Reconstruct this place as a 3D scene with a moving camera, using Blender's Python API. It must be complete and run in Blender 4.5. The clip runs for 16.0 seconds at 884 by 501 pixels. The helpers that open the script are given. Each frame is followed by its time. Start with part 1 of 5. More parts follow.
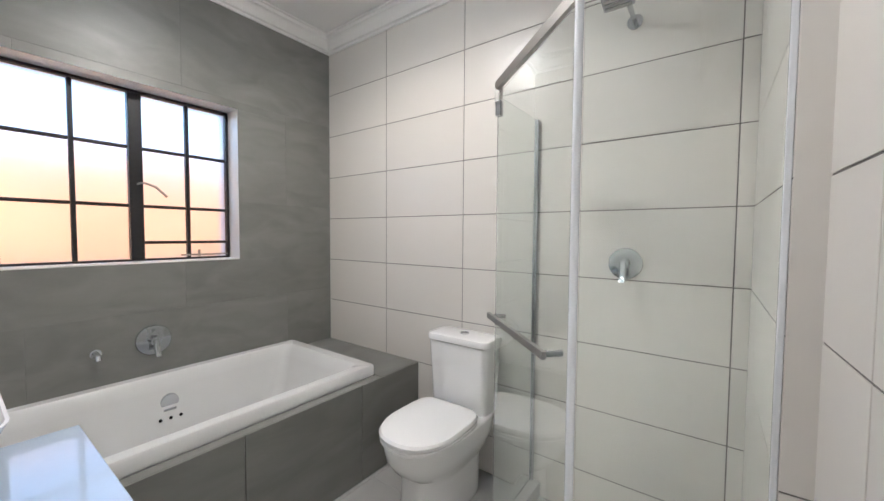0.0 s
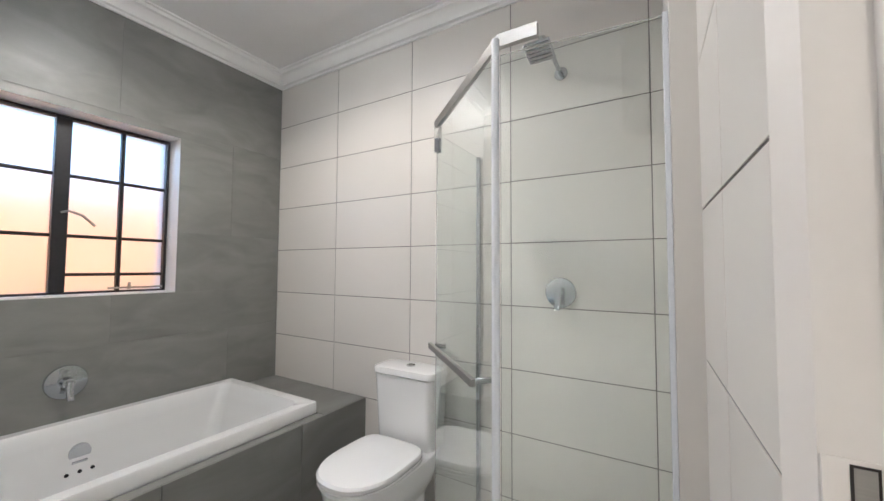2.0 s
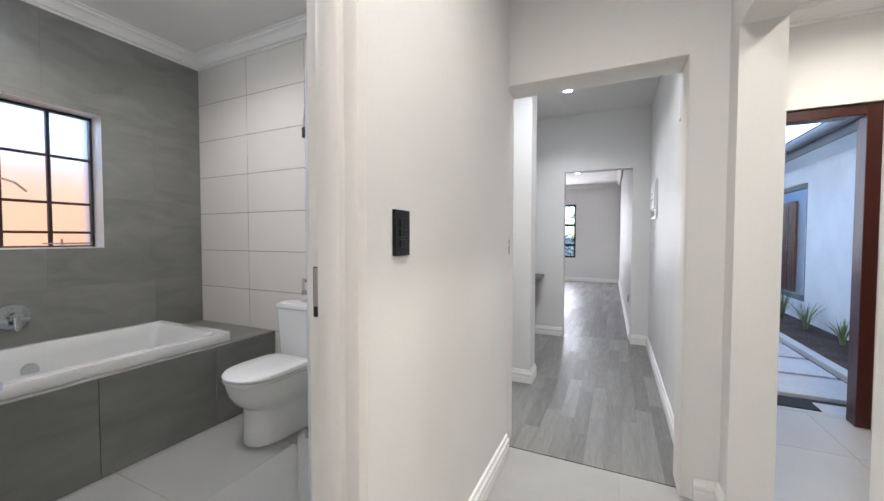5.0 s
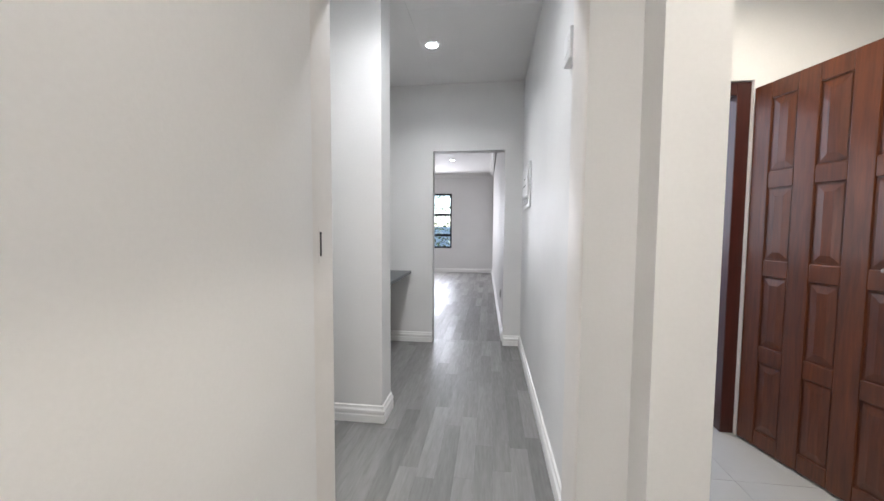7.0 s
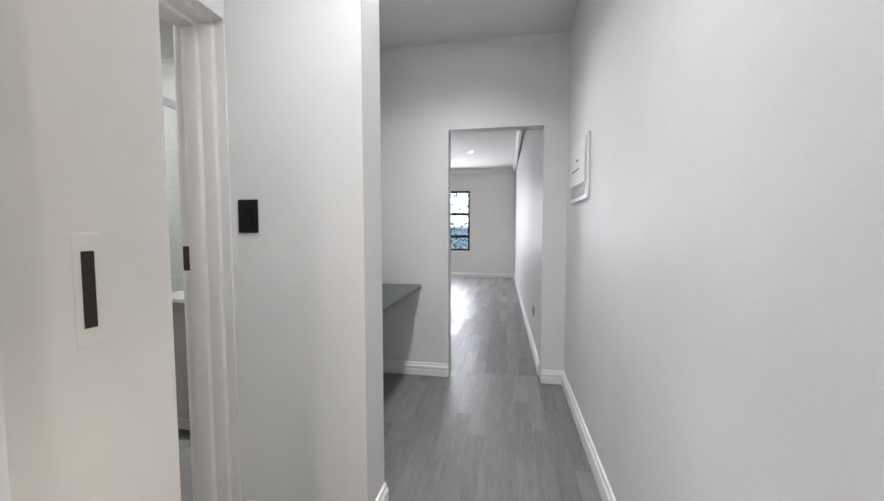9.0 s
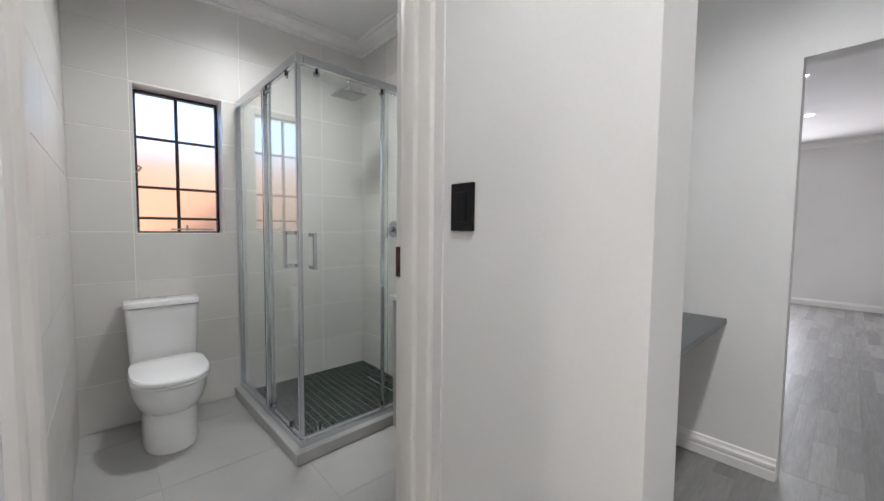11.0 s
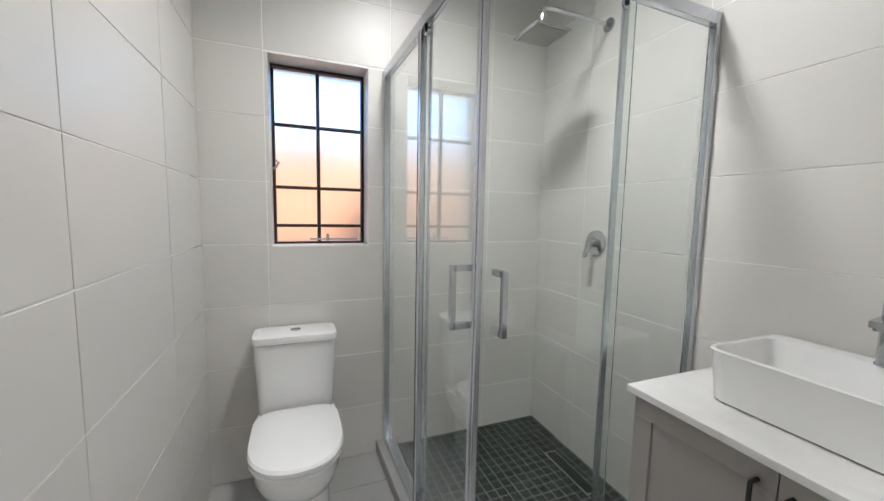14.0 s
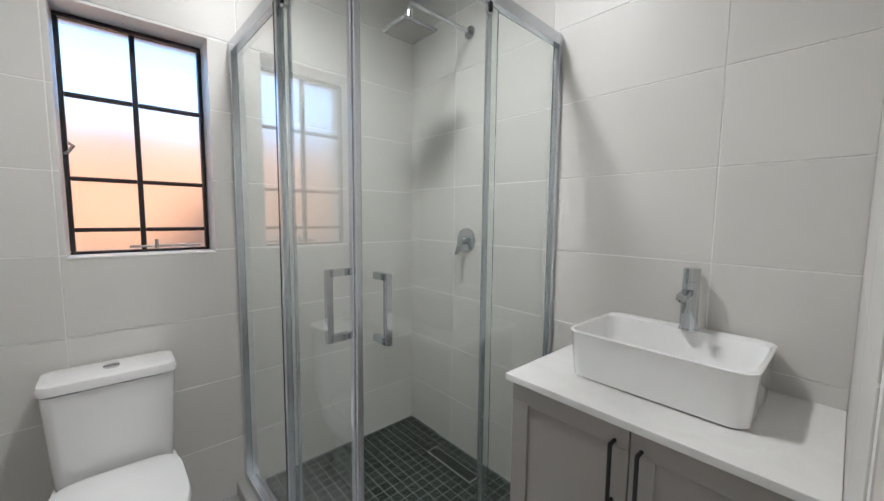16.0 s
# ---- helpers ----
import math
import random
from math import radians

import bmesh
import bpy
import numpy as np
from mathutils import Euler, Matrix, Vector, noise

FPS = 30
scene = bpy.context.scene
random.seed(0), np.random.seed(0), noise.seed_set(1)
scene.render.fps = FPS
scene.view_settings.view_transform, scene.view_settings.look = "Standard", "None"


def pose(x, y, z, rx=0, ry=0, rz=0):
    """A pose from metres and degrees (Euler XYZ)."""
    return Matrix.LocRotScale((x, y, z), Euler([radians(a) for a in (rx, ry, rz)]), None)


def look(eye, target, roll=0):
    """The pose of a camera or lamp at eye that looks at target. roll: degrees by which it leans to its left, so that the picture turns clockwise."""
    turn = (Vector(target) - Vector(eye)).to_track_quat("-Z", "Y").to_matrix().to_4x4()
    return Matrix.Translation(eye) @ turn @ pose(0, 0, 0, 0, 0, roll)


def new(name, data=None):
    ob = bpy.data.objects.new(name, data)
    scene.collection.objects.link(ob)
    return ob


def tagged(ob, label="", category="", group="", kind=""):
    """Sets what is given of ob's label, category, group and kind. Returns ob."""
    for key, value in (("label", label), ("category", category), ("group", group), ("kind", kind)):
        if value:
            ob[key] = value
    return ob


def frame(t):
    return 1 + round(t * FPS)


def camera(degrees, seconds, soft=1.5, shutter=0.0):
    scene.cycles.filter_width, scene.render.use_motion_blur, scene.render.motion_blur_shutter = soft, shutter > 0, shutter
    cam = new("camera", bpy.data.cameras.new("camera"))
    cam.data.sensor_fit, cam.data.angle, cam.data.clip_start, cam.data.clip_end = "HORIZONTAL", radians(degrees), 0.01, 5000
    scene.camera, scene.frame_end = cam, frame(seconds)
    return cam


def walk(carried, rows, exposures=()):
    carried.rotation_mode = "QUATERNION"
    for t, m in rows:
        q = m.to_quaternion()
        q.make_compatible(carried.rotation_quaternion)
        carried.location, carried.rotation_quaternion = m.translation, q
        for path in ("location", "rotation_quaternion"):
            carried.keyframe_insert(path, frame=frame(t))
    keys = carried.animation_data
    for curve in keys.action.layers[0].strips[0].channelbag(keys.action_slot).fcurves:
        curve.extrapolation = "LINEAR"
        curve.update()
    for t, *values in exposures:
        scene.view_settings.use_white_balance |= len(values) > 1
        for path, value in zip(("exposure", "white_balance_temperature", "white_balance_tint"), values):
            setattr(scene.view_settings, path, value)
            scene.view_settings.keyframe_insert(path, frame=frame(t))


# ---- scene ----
cam = camera(100.3, 16.0)
PATH = [
    (0, (0.141, 0.402, 1.31), (-1.041, 2.013, 1.223), 0.4),
    (0.5, (0.146, 0.416, 1.345), (-0.893, 2.124, 1.295), 0.2),
    (1, (0.169, 0.433, 1.358), (-0.839, 2.16, 1.411), 0.3),
    (1.5, (0.191, 0.457, 1.339), (-0.827, 2.176, 1.435), 0.3),
    (2, (0.235, 0.433, 1.3), (-0.787, 2.15, 1.393), 0.3),
    (2.5, (0.339, 0.381, 1.276), (-0.747, 2.058, 1.377), 0.4),
    (3, (0.443, 0.305, 1.262), (-0.691, 1.95, 1.362), 0.4),
    (3.5, (0.575, 0.274, 1.255), (-0.574, 1.908, 1.351), 0.4),
    (4, (0.766, 0.214, 1.249), (-0.379, 1.851, 1.326), 0.3),
    (4.5, (0.93, 0.167, 1.235), (-0.127, 1.865, 1.242), 0.3),
    (5, (1.017, 0.17, 1.22), (0.166, 1.978, 1.154), 0.1),
    (5.2, (1.043, 0.21, 1.221), (0.291, 2.061, 1.137), 0.4),
    (7.3, (1.034, 1.226, 1.235), (0.797, 3.208, 1.114), -0.0),
    (7.5, (1.004, 1.328, 1.241), (0.766, 3.31, 1.119), -0.3),
    (8.2, (0.969, 1.627, 1.24), (0.719, 3.608, 1.12), -0.3),
    (10.3, (0.724, 2.413, 1.234), (-0.252, 4.155, 1.121), 0.3),
    (10.5, (0.698, 2.464, 1.232), (-0.437, 4.107, 1.121), 0.4),
    (11, (0.614, 2.539, 1.229), (-0.864, 3.882, 1.111), 0.6),
    (11.5, (0.435, 2.599, 1.226), (-1.236, 3.689, 1.099), 0.9),
    (12, (0.236, 2.646, 1.241), (-1.536, 3.56, 1.091), 1.2),
    (12.5, (0.042, 2.704, 1.258), (-1.766, 3.541, 1.077), 1.3),
    (13, (-0.107, 2.768, 1.294), (-1.944, 3.536, 1.101), 1.1),
    (13.5, (-0.241, 2.795, 1.32), (-2.089, 3.534, 1.125), 1.3),
    (14, (-0.349, 2.796, 1.353), (-2.202, 3.525, 1.157), 1.1),
    (14.5, (-0.402, 2.809, 1.371), (-2.225, 3.608, 1.176), 1.1),
    (15, (-0.425, 2.817, 1.365), (-2.137, 3.834, 1.177), 0.8),
    (15.2, (-0.433, 2.816, 1.367), (-2.082, 3.931, 1.177), 0.8),
    (15.5, (-0.432, 2.831, 1.36), (-2.003, 4.055, 1.176), 0.7),
    (16, (-0.434, 2.808, 1.345), (-1.918, 4.136, 1.163), 0.6),
]
walk(cam, [(t, look(eye, target, roll)) for t, eye, target, roll in PATH],
     exposures=[(0, 2.4, 5550, 10), (3, 2.36, 5550, 10), (5, 2.18, 5400, 10), (8, 2.2, 5450, 10), (10.5, 2.16, 5500, 10), (12.5, 2.24, 5550, 10), (14, 2.27, 5600, 10), (15, 2.14, 5550, 10), (16, 2.14, 5550, 10)])

# ---- light ----
world = bpy.data.worlds.new("world")
scene.world = world
world.use_nodes = True
wn = world.node_tree
sky = wn.nodes.new("ShaderNodeTexSky")
sky.sky_type = "NISHITA"
sky.dust_density = 1.0
sky.sun_disc = False
SUN_EL, SUN_AZ = radians(36), radians(46)
sky.sun_elevation, sky.sun_rotation = SUN_EL, SUN_AZ
wn.links.new(sky.outputs[0], wn.nodes["Background"].inputs[0])
wn.nodes["Background"].inputs[1].default_value = 0.14
sun = new("sun", bpy.data.lights.new("sun", "SUN"))
sun.data.energy, sun.data.angle, sun.data.color = 2.0, radians(0.5), (1.0, 0.95, 0.88)
sd = Vector((math.sin(SUN_AZ) * math.cos(SUN_EL), math.cos(SUN_AZ) * math.cos(SUN_EL), math.sin(SUN_EL)))
sun.matrix_world = look(sd * 20, (0, 0, 0))


def area(name, eye, target, sx, sy, watts, color=(1, 1, 1)):
    lamp = new(name, bpy.data.lights.new(name, "AREA"))
    lamp.data.shape, lamp.data.size, lamp.data.size_y = "RECTANGLE", sx, sy
    lamp.data.energy, lamp.data.color = watts, color
    lamp.matrix_world = look(eye, target)
    return lamp


CEIL, CEIL2 = 2.72, 2.805
LAMP_PASSAGE, LAMP_FAR, FILL_HALL, LAMP_LOBBY, LAMP_BATH1, LAMP_BATH2 = 18, 14, 16.5, 20, 13, 28
# daylight in the openings
area("daylight_living_window", (-0.6, 11.2, 1.45), (-0.2, 5, 0.8), 1.1, 1.5, 16, (1.0, 0.87, 0.77))


# ---- helpers of the scene ----
def mesh_of(bm, name, mats, smooth=False):
    me = bpy.data.meshes.new(name)
    bm.normal_update()
    bm.to_mesh(me)
    bm.free()
    for m in mats if isinstance(mats, (list, tuple)) else [mats]:
        me.materials.append(m)
    if smooth:
        for p in me.polygons:
            p.use_smooth = True
        me.set_sharp_from_angle(angle=radians(38))
    return me


def part(name, bm, mat, parent, label="", smooth=False):
    ob = new(name, mesh_of(bm, name, mat, smooth))
    ob.parent = parent
    return tagged(ob, label)


def thing(name, label, category, m=None, group="", kind=""):
    ob = new(name)
    if m is not None:
        ob.matrix_world = m
    return tagged(ob, label, category, group, kind)


def setting(name, bm, mat, label="", category="", smooth=False, kind="structure"):
    return tagged(new(name, mesh_of(bm, name, mat, smooth)), label, category, "", kind)


def box(bm, x0, y0, z0, x1, y1, z1, bevel=0.0, seg=2, mi=0):
    m = Matrix.LocRotScale(((x0 + x1) / 2, (y0 + y1) / 2, (z0 + z1) / 2), None, (x1 - x0, y1 - y0, z1 - z0))
    r = bmesh.ops.create_cube(bm, size=1, matrix=m)
    vs = r["verts"]
    if bevel:
        es = list({e for v in vs for e in v.link_edges})
        r = bmesh.ops.bevel(bm, geom=es, offset=bevel, segments=seg, profile=0.5, affect="EDGES")
        vs = r["verts"]
    if mi:
        for f in {f for v in vs for f in v.link_faces}:
            f.material_index = mi
    return bm


def cube(x0, y0, z0, x1, y1, z1, bevel=0.0, seg=2):
    return box(bmesh.new(), x0, y0, z0, x1, y1, z1, bevel, seg)


def cyl(bm, p, q, r0, r1=None, n=24, cap=True):
    p, q = Vector(p), Vector(q)
    rot = (q - p).to_track_quat("Z", "Y").to_matrix().to_4x4()
    bmesh.ops.create_cone(bm, cap_ends=cap, segments=n, radius1=r0, radius2=r0 if r1 is None else r1,
                          depth=(q - p).length, matrix=Matrix.Translation((p + q) / 2) @ rot)
    return bm


def rod(p, q, r0, r1=None, n=24):
    return cyl(bmesh.new(), p, q, r0, r1, n)


def loft(bm, rings, cap0=True, cap1=True, closed=True, loop=False):
    vs = [[bm.verts.new(p) for p in r] for r in rings]
    n = len(vs[0])
    pairs = list(zip(vs, vs[1:])) + ([(vs[-1], vs[0])] if loop else [])
    for a, b in pairs:
        for i in range(n if closed else n - 1):
            j = (i + 1) % n
            bm.faces.new((a[i], a[j], b[j], b[i]))
    if cap0 and not loop:
        bm.faces.new(vs[0][::-1])
    if cap1 and not loop:
        bm.faces.new(vs[-1])
    bmesh.ops.recalc_face_normals(bm, faces=bm.faces[:])
    return bm


def tube(points, r, n=12):
    """A round pipe through points, with its ends capped."""
    pts = [Vector(p) for p in points]
    rings = []
    ref = None
    for i, p in enumerate(pts):
        d = (pts[min(i + 1, len(pts) - 1)] - pts[max(i - 1, 0)]).normalized()
        if ref is None:
            ref = d.orthogonal().normalized()
        ref = (ref - d * ref.dot(d)).normalized()
        o = d.cross(ref)
        rings.append([p + r * (math.cos(2 * math.pi * k / n) * ref + math.sin(2 * math.pi * k / n) * o) for k in range(n)])
    return loft(bmesh.new(), rings)


def rrect(w, d, r, z, n=6, cx=0.0, cy=0.0):
    """A rounded rectangle as a ring of points."""
    pts = []
    for sx, sy, a0 in ((1, 1, 0), (-1, 1, 90), (-1, -1, 180), (1, -1, 270)):
        for k in range(n + 1):
            a = radians(a0 + 90 * k / n)
            pts.append((cx + sx * (w / 2 - r) + r * math.cos(a), cy + sy * (d / 2 - r) + r * math.sin(a), z))
    return pts


def sweep(path, profile, place, closed=False):
    """A profile of (inset, out) along a flat path with mitred corners; inset runs to the path's left."""
    rings = []
    n = len(path)
    for i, p in enumerate(path):
        p = Vector(p)
        a = Vector(path[i - 1]) if (i or closed) else None
        b = Vector(path[(i + 1) % n]) if (i < n - 1 or closed) else None
        d0 = (p - a).normalized() if a is not None else (b - p).normalized()
        d1 = (b - p).normalized() if b is not None else d0
        n0, n1 = Vector((-d0.y, d0.x)), Vector((-d1.y, d1.x))
        m = (n0 + n1).normalized()
        m = m / max(0.2, m.dot(n0))
        rings.append([place(p.x + m.x * u, p.y + m.y * u, v) for u, v in profile])
    return loft(bmesh.new(), rings, loop=closed)


def slab(axis, c0, c1, u0, u1, z0, z1, holes=()):
    """A wall across axis from c0 to c1, along u and z, with holes (u0, u1, z0, z1) through it.
    Material 0 on the low side, 1 on the high side, 2 in the reveals and ends."""
    us = sorted({u0, u1, *[min(max(h[k], u0), u1) for h in holes for k in (0, 1)]})
    zs = sorted({z0, z1, *[min(max(h[k], z0), z1) for h in holes for k in (2, 3)]})
    def full(i, j):
        if not (0 <= i < len(us) - 1 and 0 <= j < len(zs) - 1):
            return False
        u, z = (us[i] + us[i + 1]) / 2, (zs[j] + zs[j + 1]) / 2
        return not any(h[0] < u < h[1] and h[2] < z < h[3] for h in holes)
    bm, memo = bmesh.new(), {}
    def v(c, u, z):
        k = (c, u, z)
        if k not in memo:
            memo[k] = bm.verts.new((c, u, z) if axis == "x" else (u, c, z))
        return memo[k]
    for i in range(len(us) - 1):
        for j in range(len(zs) - 1):
            if not full(i, j):
                continue
            a, b, e, f = us[i], us[i + 1], zs[j], zs[j + 1]
            faces = [((c0, a, e), (c0, b, e), (c0, b, f), (c0, a, f), 0), ((c1, a, e), (c1, b, e), (c1, b, f), (c1, a, f), 1)]
            for on, p, q in ((full(i - 1, j), (a, e), (a, f)), (full(i + 1, j), (b, e), (b, f)),
                             (full(i, j - 1), (a, e), (b, e)), (full(i, j + 1), (a, f), (b, f))):
                if not on:
                    faces.append(((c0, *p), (c1, *p), (c1, *q), (c0, *q), 2))
            for *ps, mi in faces:
                bm.faces.new([v(*p) for p in ps]).material_index = mi
    bmesh.ops.recalc_face_normals(bm, faces=bm.faces[:])
    return bm


# ---- materials ----
def material(name, color, rough=0.5, metal=0.0, grain=0.0, grain_scale=60.0, cloud=0.0, cloud_scale=2.5, bump=0.0,
             spec=0.5, random_tint=0.0, coat=0.0, stretch=(1, 1, 1), island=False, distort=0.0):
    """A painted, tiled or metal surface with variation at two scales, fine relief and uneven gloss."""
    m = bpy.data.materials.new(name)
    m.use_nodes = True
    nt = m.node_tree
    b = nt.nodes["Principled BSDF"]
    b.inputs["Base Color"].default_value = (*color, 1)
    b.inputs["Roughness"].default_value = rough
    b.inputs["Metallic"].default_value = metal
    b.inputs["Specular IOR Level"].default_value = spec
    b.inputs["Coat Weight"].default_value = coat
    b.inputs["Coat Roughness"].default_value = 0.08
    co = nt.nodes.new("ShaderNodeTexCoord")
    mp = nt.nodes.new("ShaderNodeMapping")
    mp.inputs["Scale"].default_value = stretch
    nt.links.new(co.outputs["Object"], mp.inputs[0])
    if random_tint:
        # every piece takes its own stretch of the pattern
        oi = nt.nodes.new("ShaderNodeNewGeometry" if island else "ShaderNodeObjectInfo")
        out = oi.outputs["Random Per Island"] if island else oi.outputs["Random"]
        sc = nt.nodes.new("ShaderNodeMath")
        sc.operation, sc.inputs[1].default_value = "MULTIPLY", 37.0
        nt.links.new(out, sc.inputs[0])
        nt.links.new(sc.outputs[0], mp.inputs["Location"])
    def noise_of(scale, detail):
        n = nt.nodes.new("ShaderNodeTexNoise")
        n.inputs["Scale"].default_value, n.inputs["Detail"].default_value = scale, detail
        n.inputs["Distortion"].default_value = distort
        nt.links.new(mp.outputs[0], n.inputs["Vector"])
        return n.outputs["Fac"]
    value = None
    for amount, src in ((cloud, noise_of(cloud_scale, 2) if cloud else None), (grain, noise_of(grain_scale, 6) if grain else None),
                        (random_tint, out if random_tint else None)):
        if not amount:
            continue
        r = nt.nodes.new("ShaderNodeMapRange")
        r.inputs["From Min"].default_value, r.inputs["From Max"].default_value = (0.25, 0.75) if src is not None and amount != random_tint else (0, 1)
        r.inputs["To Min"].default_value, r.inputs["To Max"].default_value = 1 - amount, 1 + amount
        r.clamp = False
        nt.links.new(src, r.inputs["Value"])
        if value is None:
            value = r.outputs[0]
        else:
            mu = nt.nodes.new("ShaderNodeMath")
            mu.operation = "MULTIPLY"
            nt.links.new(value, mu.inputs[0])
            nt.links.new(r.outputs[0], mu.inputs[1])
            value = mu.outputs[0]
    if value is not None:
        hsv = nt.nodes.new("ShaderNodeHueSaturation")
        hsv.inputs["Color"].default_value = (*color, 1)
        nt.links.new(value, hsv.inputs["Value"])
        nt.links.new(hsv.outputs[0], b.inputs["Base Color"])
        rr = nt.nodes.new("ShaderNodeMapRange")
        rr.inputs["From Min"].default_value, rr.inputs["From Max"].default_value = 0.7, 1.3
        rr.inputs["To Min"].default_value, rr.inputs["To Max"].default_value = min(1, rough * 1.25), rough * 0.75
        nt.links.new(value, rr.inputs["Value"])
        nt.links.new(rr.outputs[0], b.inputs["Roughness"])
    if bump:
        bp = nt.nodes.new("ShaderNodeBump")
        bp.inputs["Strength"].default_value, bp.inputs["Distance"].default_value = bump, 0.002
        nt.links.new(noise_of(grain_scale * 1.7, 5), bp.inputs["Height"])
        nt.links.new(bp.outputs[0], b.inputs["Normal"])
    return m


def glass(name, color, rough, ior=1.45):
    m = bpy.data.materials.new(name)
    m.use_nodes = True
    b = m.node_tree.nodes["Principled BSDF"]
    b.inputs["Base Color"].default_value = (*color, 1)
    b.inputs["Transmission Weight"].default_value = 1
    b.inputs["Roughness"].default_value = rough
    b.inputs["IOR"].default_value = ior
    return m


def lamp_glow(name, color, power):
    m = bpy.data.materials.new(name)
    m.use_nodes = True
    b = m.node_tree.nodes["Principled BSDF"]
    b.inputs["Emission Color"].default_value = (*color, 1)
    b.inputs["Emission Strength"].default_value = power
    return m


PAINT = material("wall_paint", (0.74, 0.73, 0.715), 0.6, spec=0.25, grain=0.015, grain_scale=90, cloud=0.025, bump=0.12)
PAINT_SHEEN = material("sheen_wall_paint", (0.74, 0.735, 0.725), 0.55, spec=0.28, grain=0.015, grain_scale=70, cloud=0.03, bump=0.1)
CEILING = material("ceiling_paint", (0.76, 0.75, 0.74), 0.8, grain=0.01, grain_scale=70, cloud=0.02, bump=0.1)
TRIM = material("gloss_trim_paint", (0.82, 0.81, 0.79), 0.3, grain=0.01, grain_scale=40, cloud=0.015, bump=0.04)
FRAME_PAINT = material("frame_enamel", (0.74, 0.71, 0.675), 0.5, grain=0.015, grain_scale=30, cloud=0.02, bump=0.05)
TILE_CREAM = material("cream_ceramic", (0.70, 0.672, 0.63), 0.3, cloud=0.016, cloud_scale=1.3, random_tint=0.025)
GROUT_GREY = material("grey_grout", (0.20, 0.19, 0.18), 0.9, grain=0.12, grain_scale=150, bump=0.4)
TILE_GREY = material("grey_stone_ceramic", (0.205, 0.205, 0.19), 0.38, grain=0.05, grain_scale=22, cloud=0.14, cloud_scale=3.0,
                     random_tint=0.05, bump=0.06, stretch=(1, 0.6, 2.2), distort=1.2)
GROUT_DARK = material("dark_grout", (0.20, 0.203, 0.19), 0.9, grain=0.1, grain_scale=150)
TILE_PALE = material("pale_grey_ceramic", (0.655, 0.638, 0.605), 0.38, cloud=0.016, cloud_scale=1.3, random_tint=0.02)
GROUT_WHITE = material("white_grout", (0.86, 0.85, 0.83), 0.85, grain=0.06, grain_scale=150)
GROUT_FLOOR = material("floor_grout", (0.33, 0.325, 0.31), 0.9, grain=0.1, grain_scale=150)
GROUT_TRAY = material("mosaic_grout", (0.20, 0.215, 0.20), 0.95, spec=0.08, grain=0.12, grain_scale=150)
TILE_FLOOR = material("floor_porcelain", (0.38, 0.378, 0.365), 0.3, grain=0.03, grain_scale=30, cloud=0.06, cloud_scale=3, random_tint=0.03)
MOSAIC = material("charcoal_mosaic", (0.019, 0.026, 0.021), 0.6, spec=0.14, grain=0.15, grain_scale=80, cloud=0.2, cloud_scale=12, random_tint=0.22, bump=0.2)
MOSAIC_ISLAND = material("charcoal_mosaic_rest", (0.019, 0.026, 0.021), 0.6, spec=0.14, grain=0.15, grain_scale=80, cloud=0.2, cloud_scale=12, random_tint=0.22, bump=0.2, island=True)
CERAMIC = material("white_glazed_ceramic", (0.86, 0.86, 0.855), 0.12, cloud=0.012, cloud_scale=3, coat=0.6)
ACRYLIC = material("white_bath_acrylic", (0.71, 0.71, 0.70), 0.2, cloud=0.015, cloud_scale=3, coat=0.3)
CHROME = material("chrome", (0.56, 0.58, 0.60), 0.09, metal=1.0, cloud=0.03, cloud_scale=6)
BRUSHED = material("brushed_steel", (0.42, 0.41, 0.39), 0.42, metal=1.0, grain=0.06, grain_scale=40, stretch=(1, 1, 12))
ALUMINIUM = material("satin_aluminium", (0.66, 0.685, 0.73), 0.24, metal=1.0, cloud=0.03, cloud_scale=8)
BLACK_STEEL = material("black_window_steel", (0.012, 0.012, 0.014), 0.4, grain=0.2, grain_scale=60, bump=0.08)
BLACK_PLASTIC = material("black_plastic", (0.005, 0.005, 0.006), 0.3, spec=0.25, cloud=0.1)
BLACK_METAL = material("black_handle_metal", (0.012, 0.012, 0.013), 0.35, grain=0.1)
WHITE_PLASTIC = material("white_plastic", (0.75, 0.75, 0.74), 0.35, cloud=0.02)
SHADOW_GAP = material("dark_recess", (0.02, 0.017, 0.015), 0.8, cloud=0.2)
RUST_RECESS = material("raw_timber_recess", (0.05, 0.018, 0.011), 0.7, grain=0.4, grain_scale=40, cloud=0.4, cloud_scale=18)
QUARTZ = material("white_quartz", (0.74, 0.735, 0.72), 0.14, grain=0.015, grain_scale=60, cloud=0.04, cloud_scale=6, distort=2)
# A white top; the blue sky reflection on it is painted as base colour.
QUARTZ_GLOSS = material("gloss_top_sky_reflection", (0.46, 0.54, 0.65), 0.06, grain=0.01, cloud=0.02, coat=0.6)
TAUPE = material("taupe_cabinet_lacquer", (0.34, 0.32, 0.30), 0.4, grain=0.015, grain_scale=40, cloud=0.03)
BLACK_GLOSS = material("black_cabinet_gloss", (0.006, 0.006, 0.007), 0.18, cloud=0.1)
COUNTER = material("charcoal_worktop", (0.055, 0.062, 0.065), 0.32, grain=0.12, grain_scale=120, cloud=0.06)
OAK_GREY = material("grey_oak_laminate", (0.195, 0.191, 0.185), 0.42, grain=0.14, grain_scale=9, cloud=0.10, cloud_scale=2.2,
                    random_tint=0.17, bump=0.08, stretch=(9, 0.7, 1), distort=0.6)
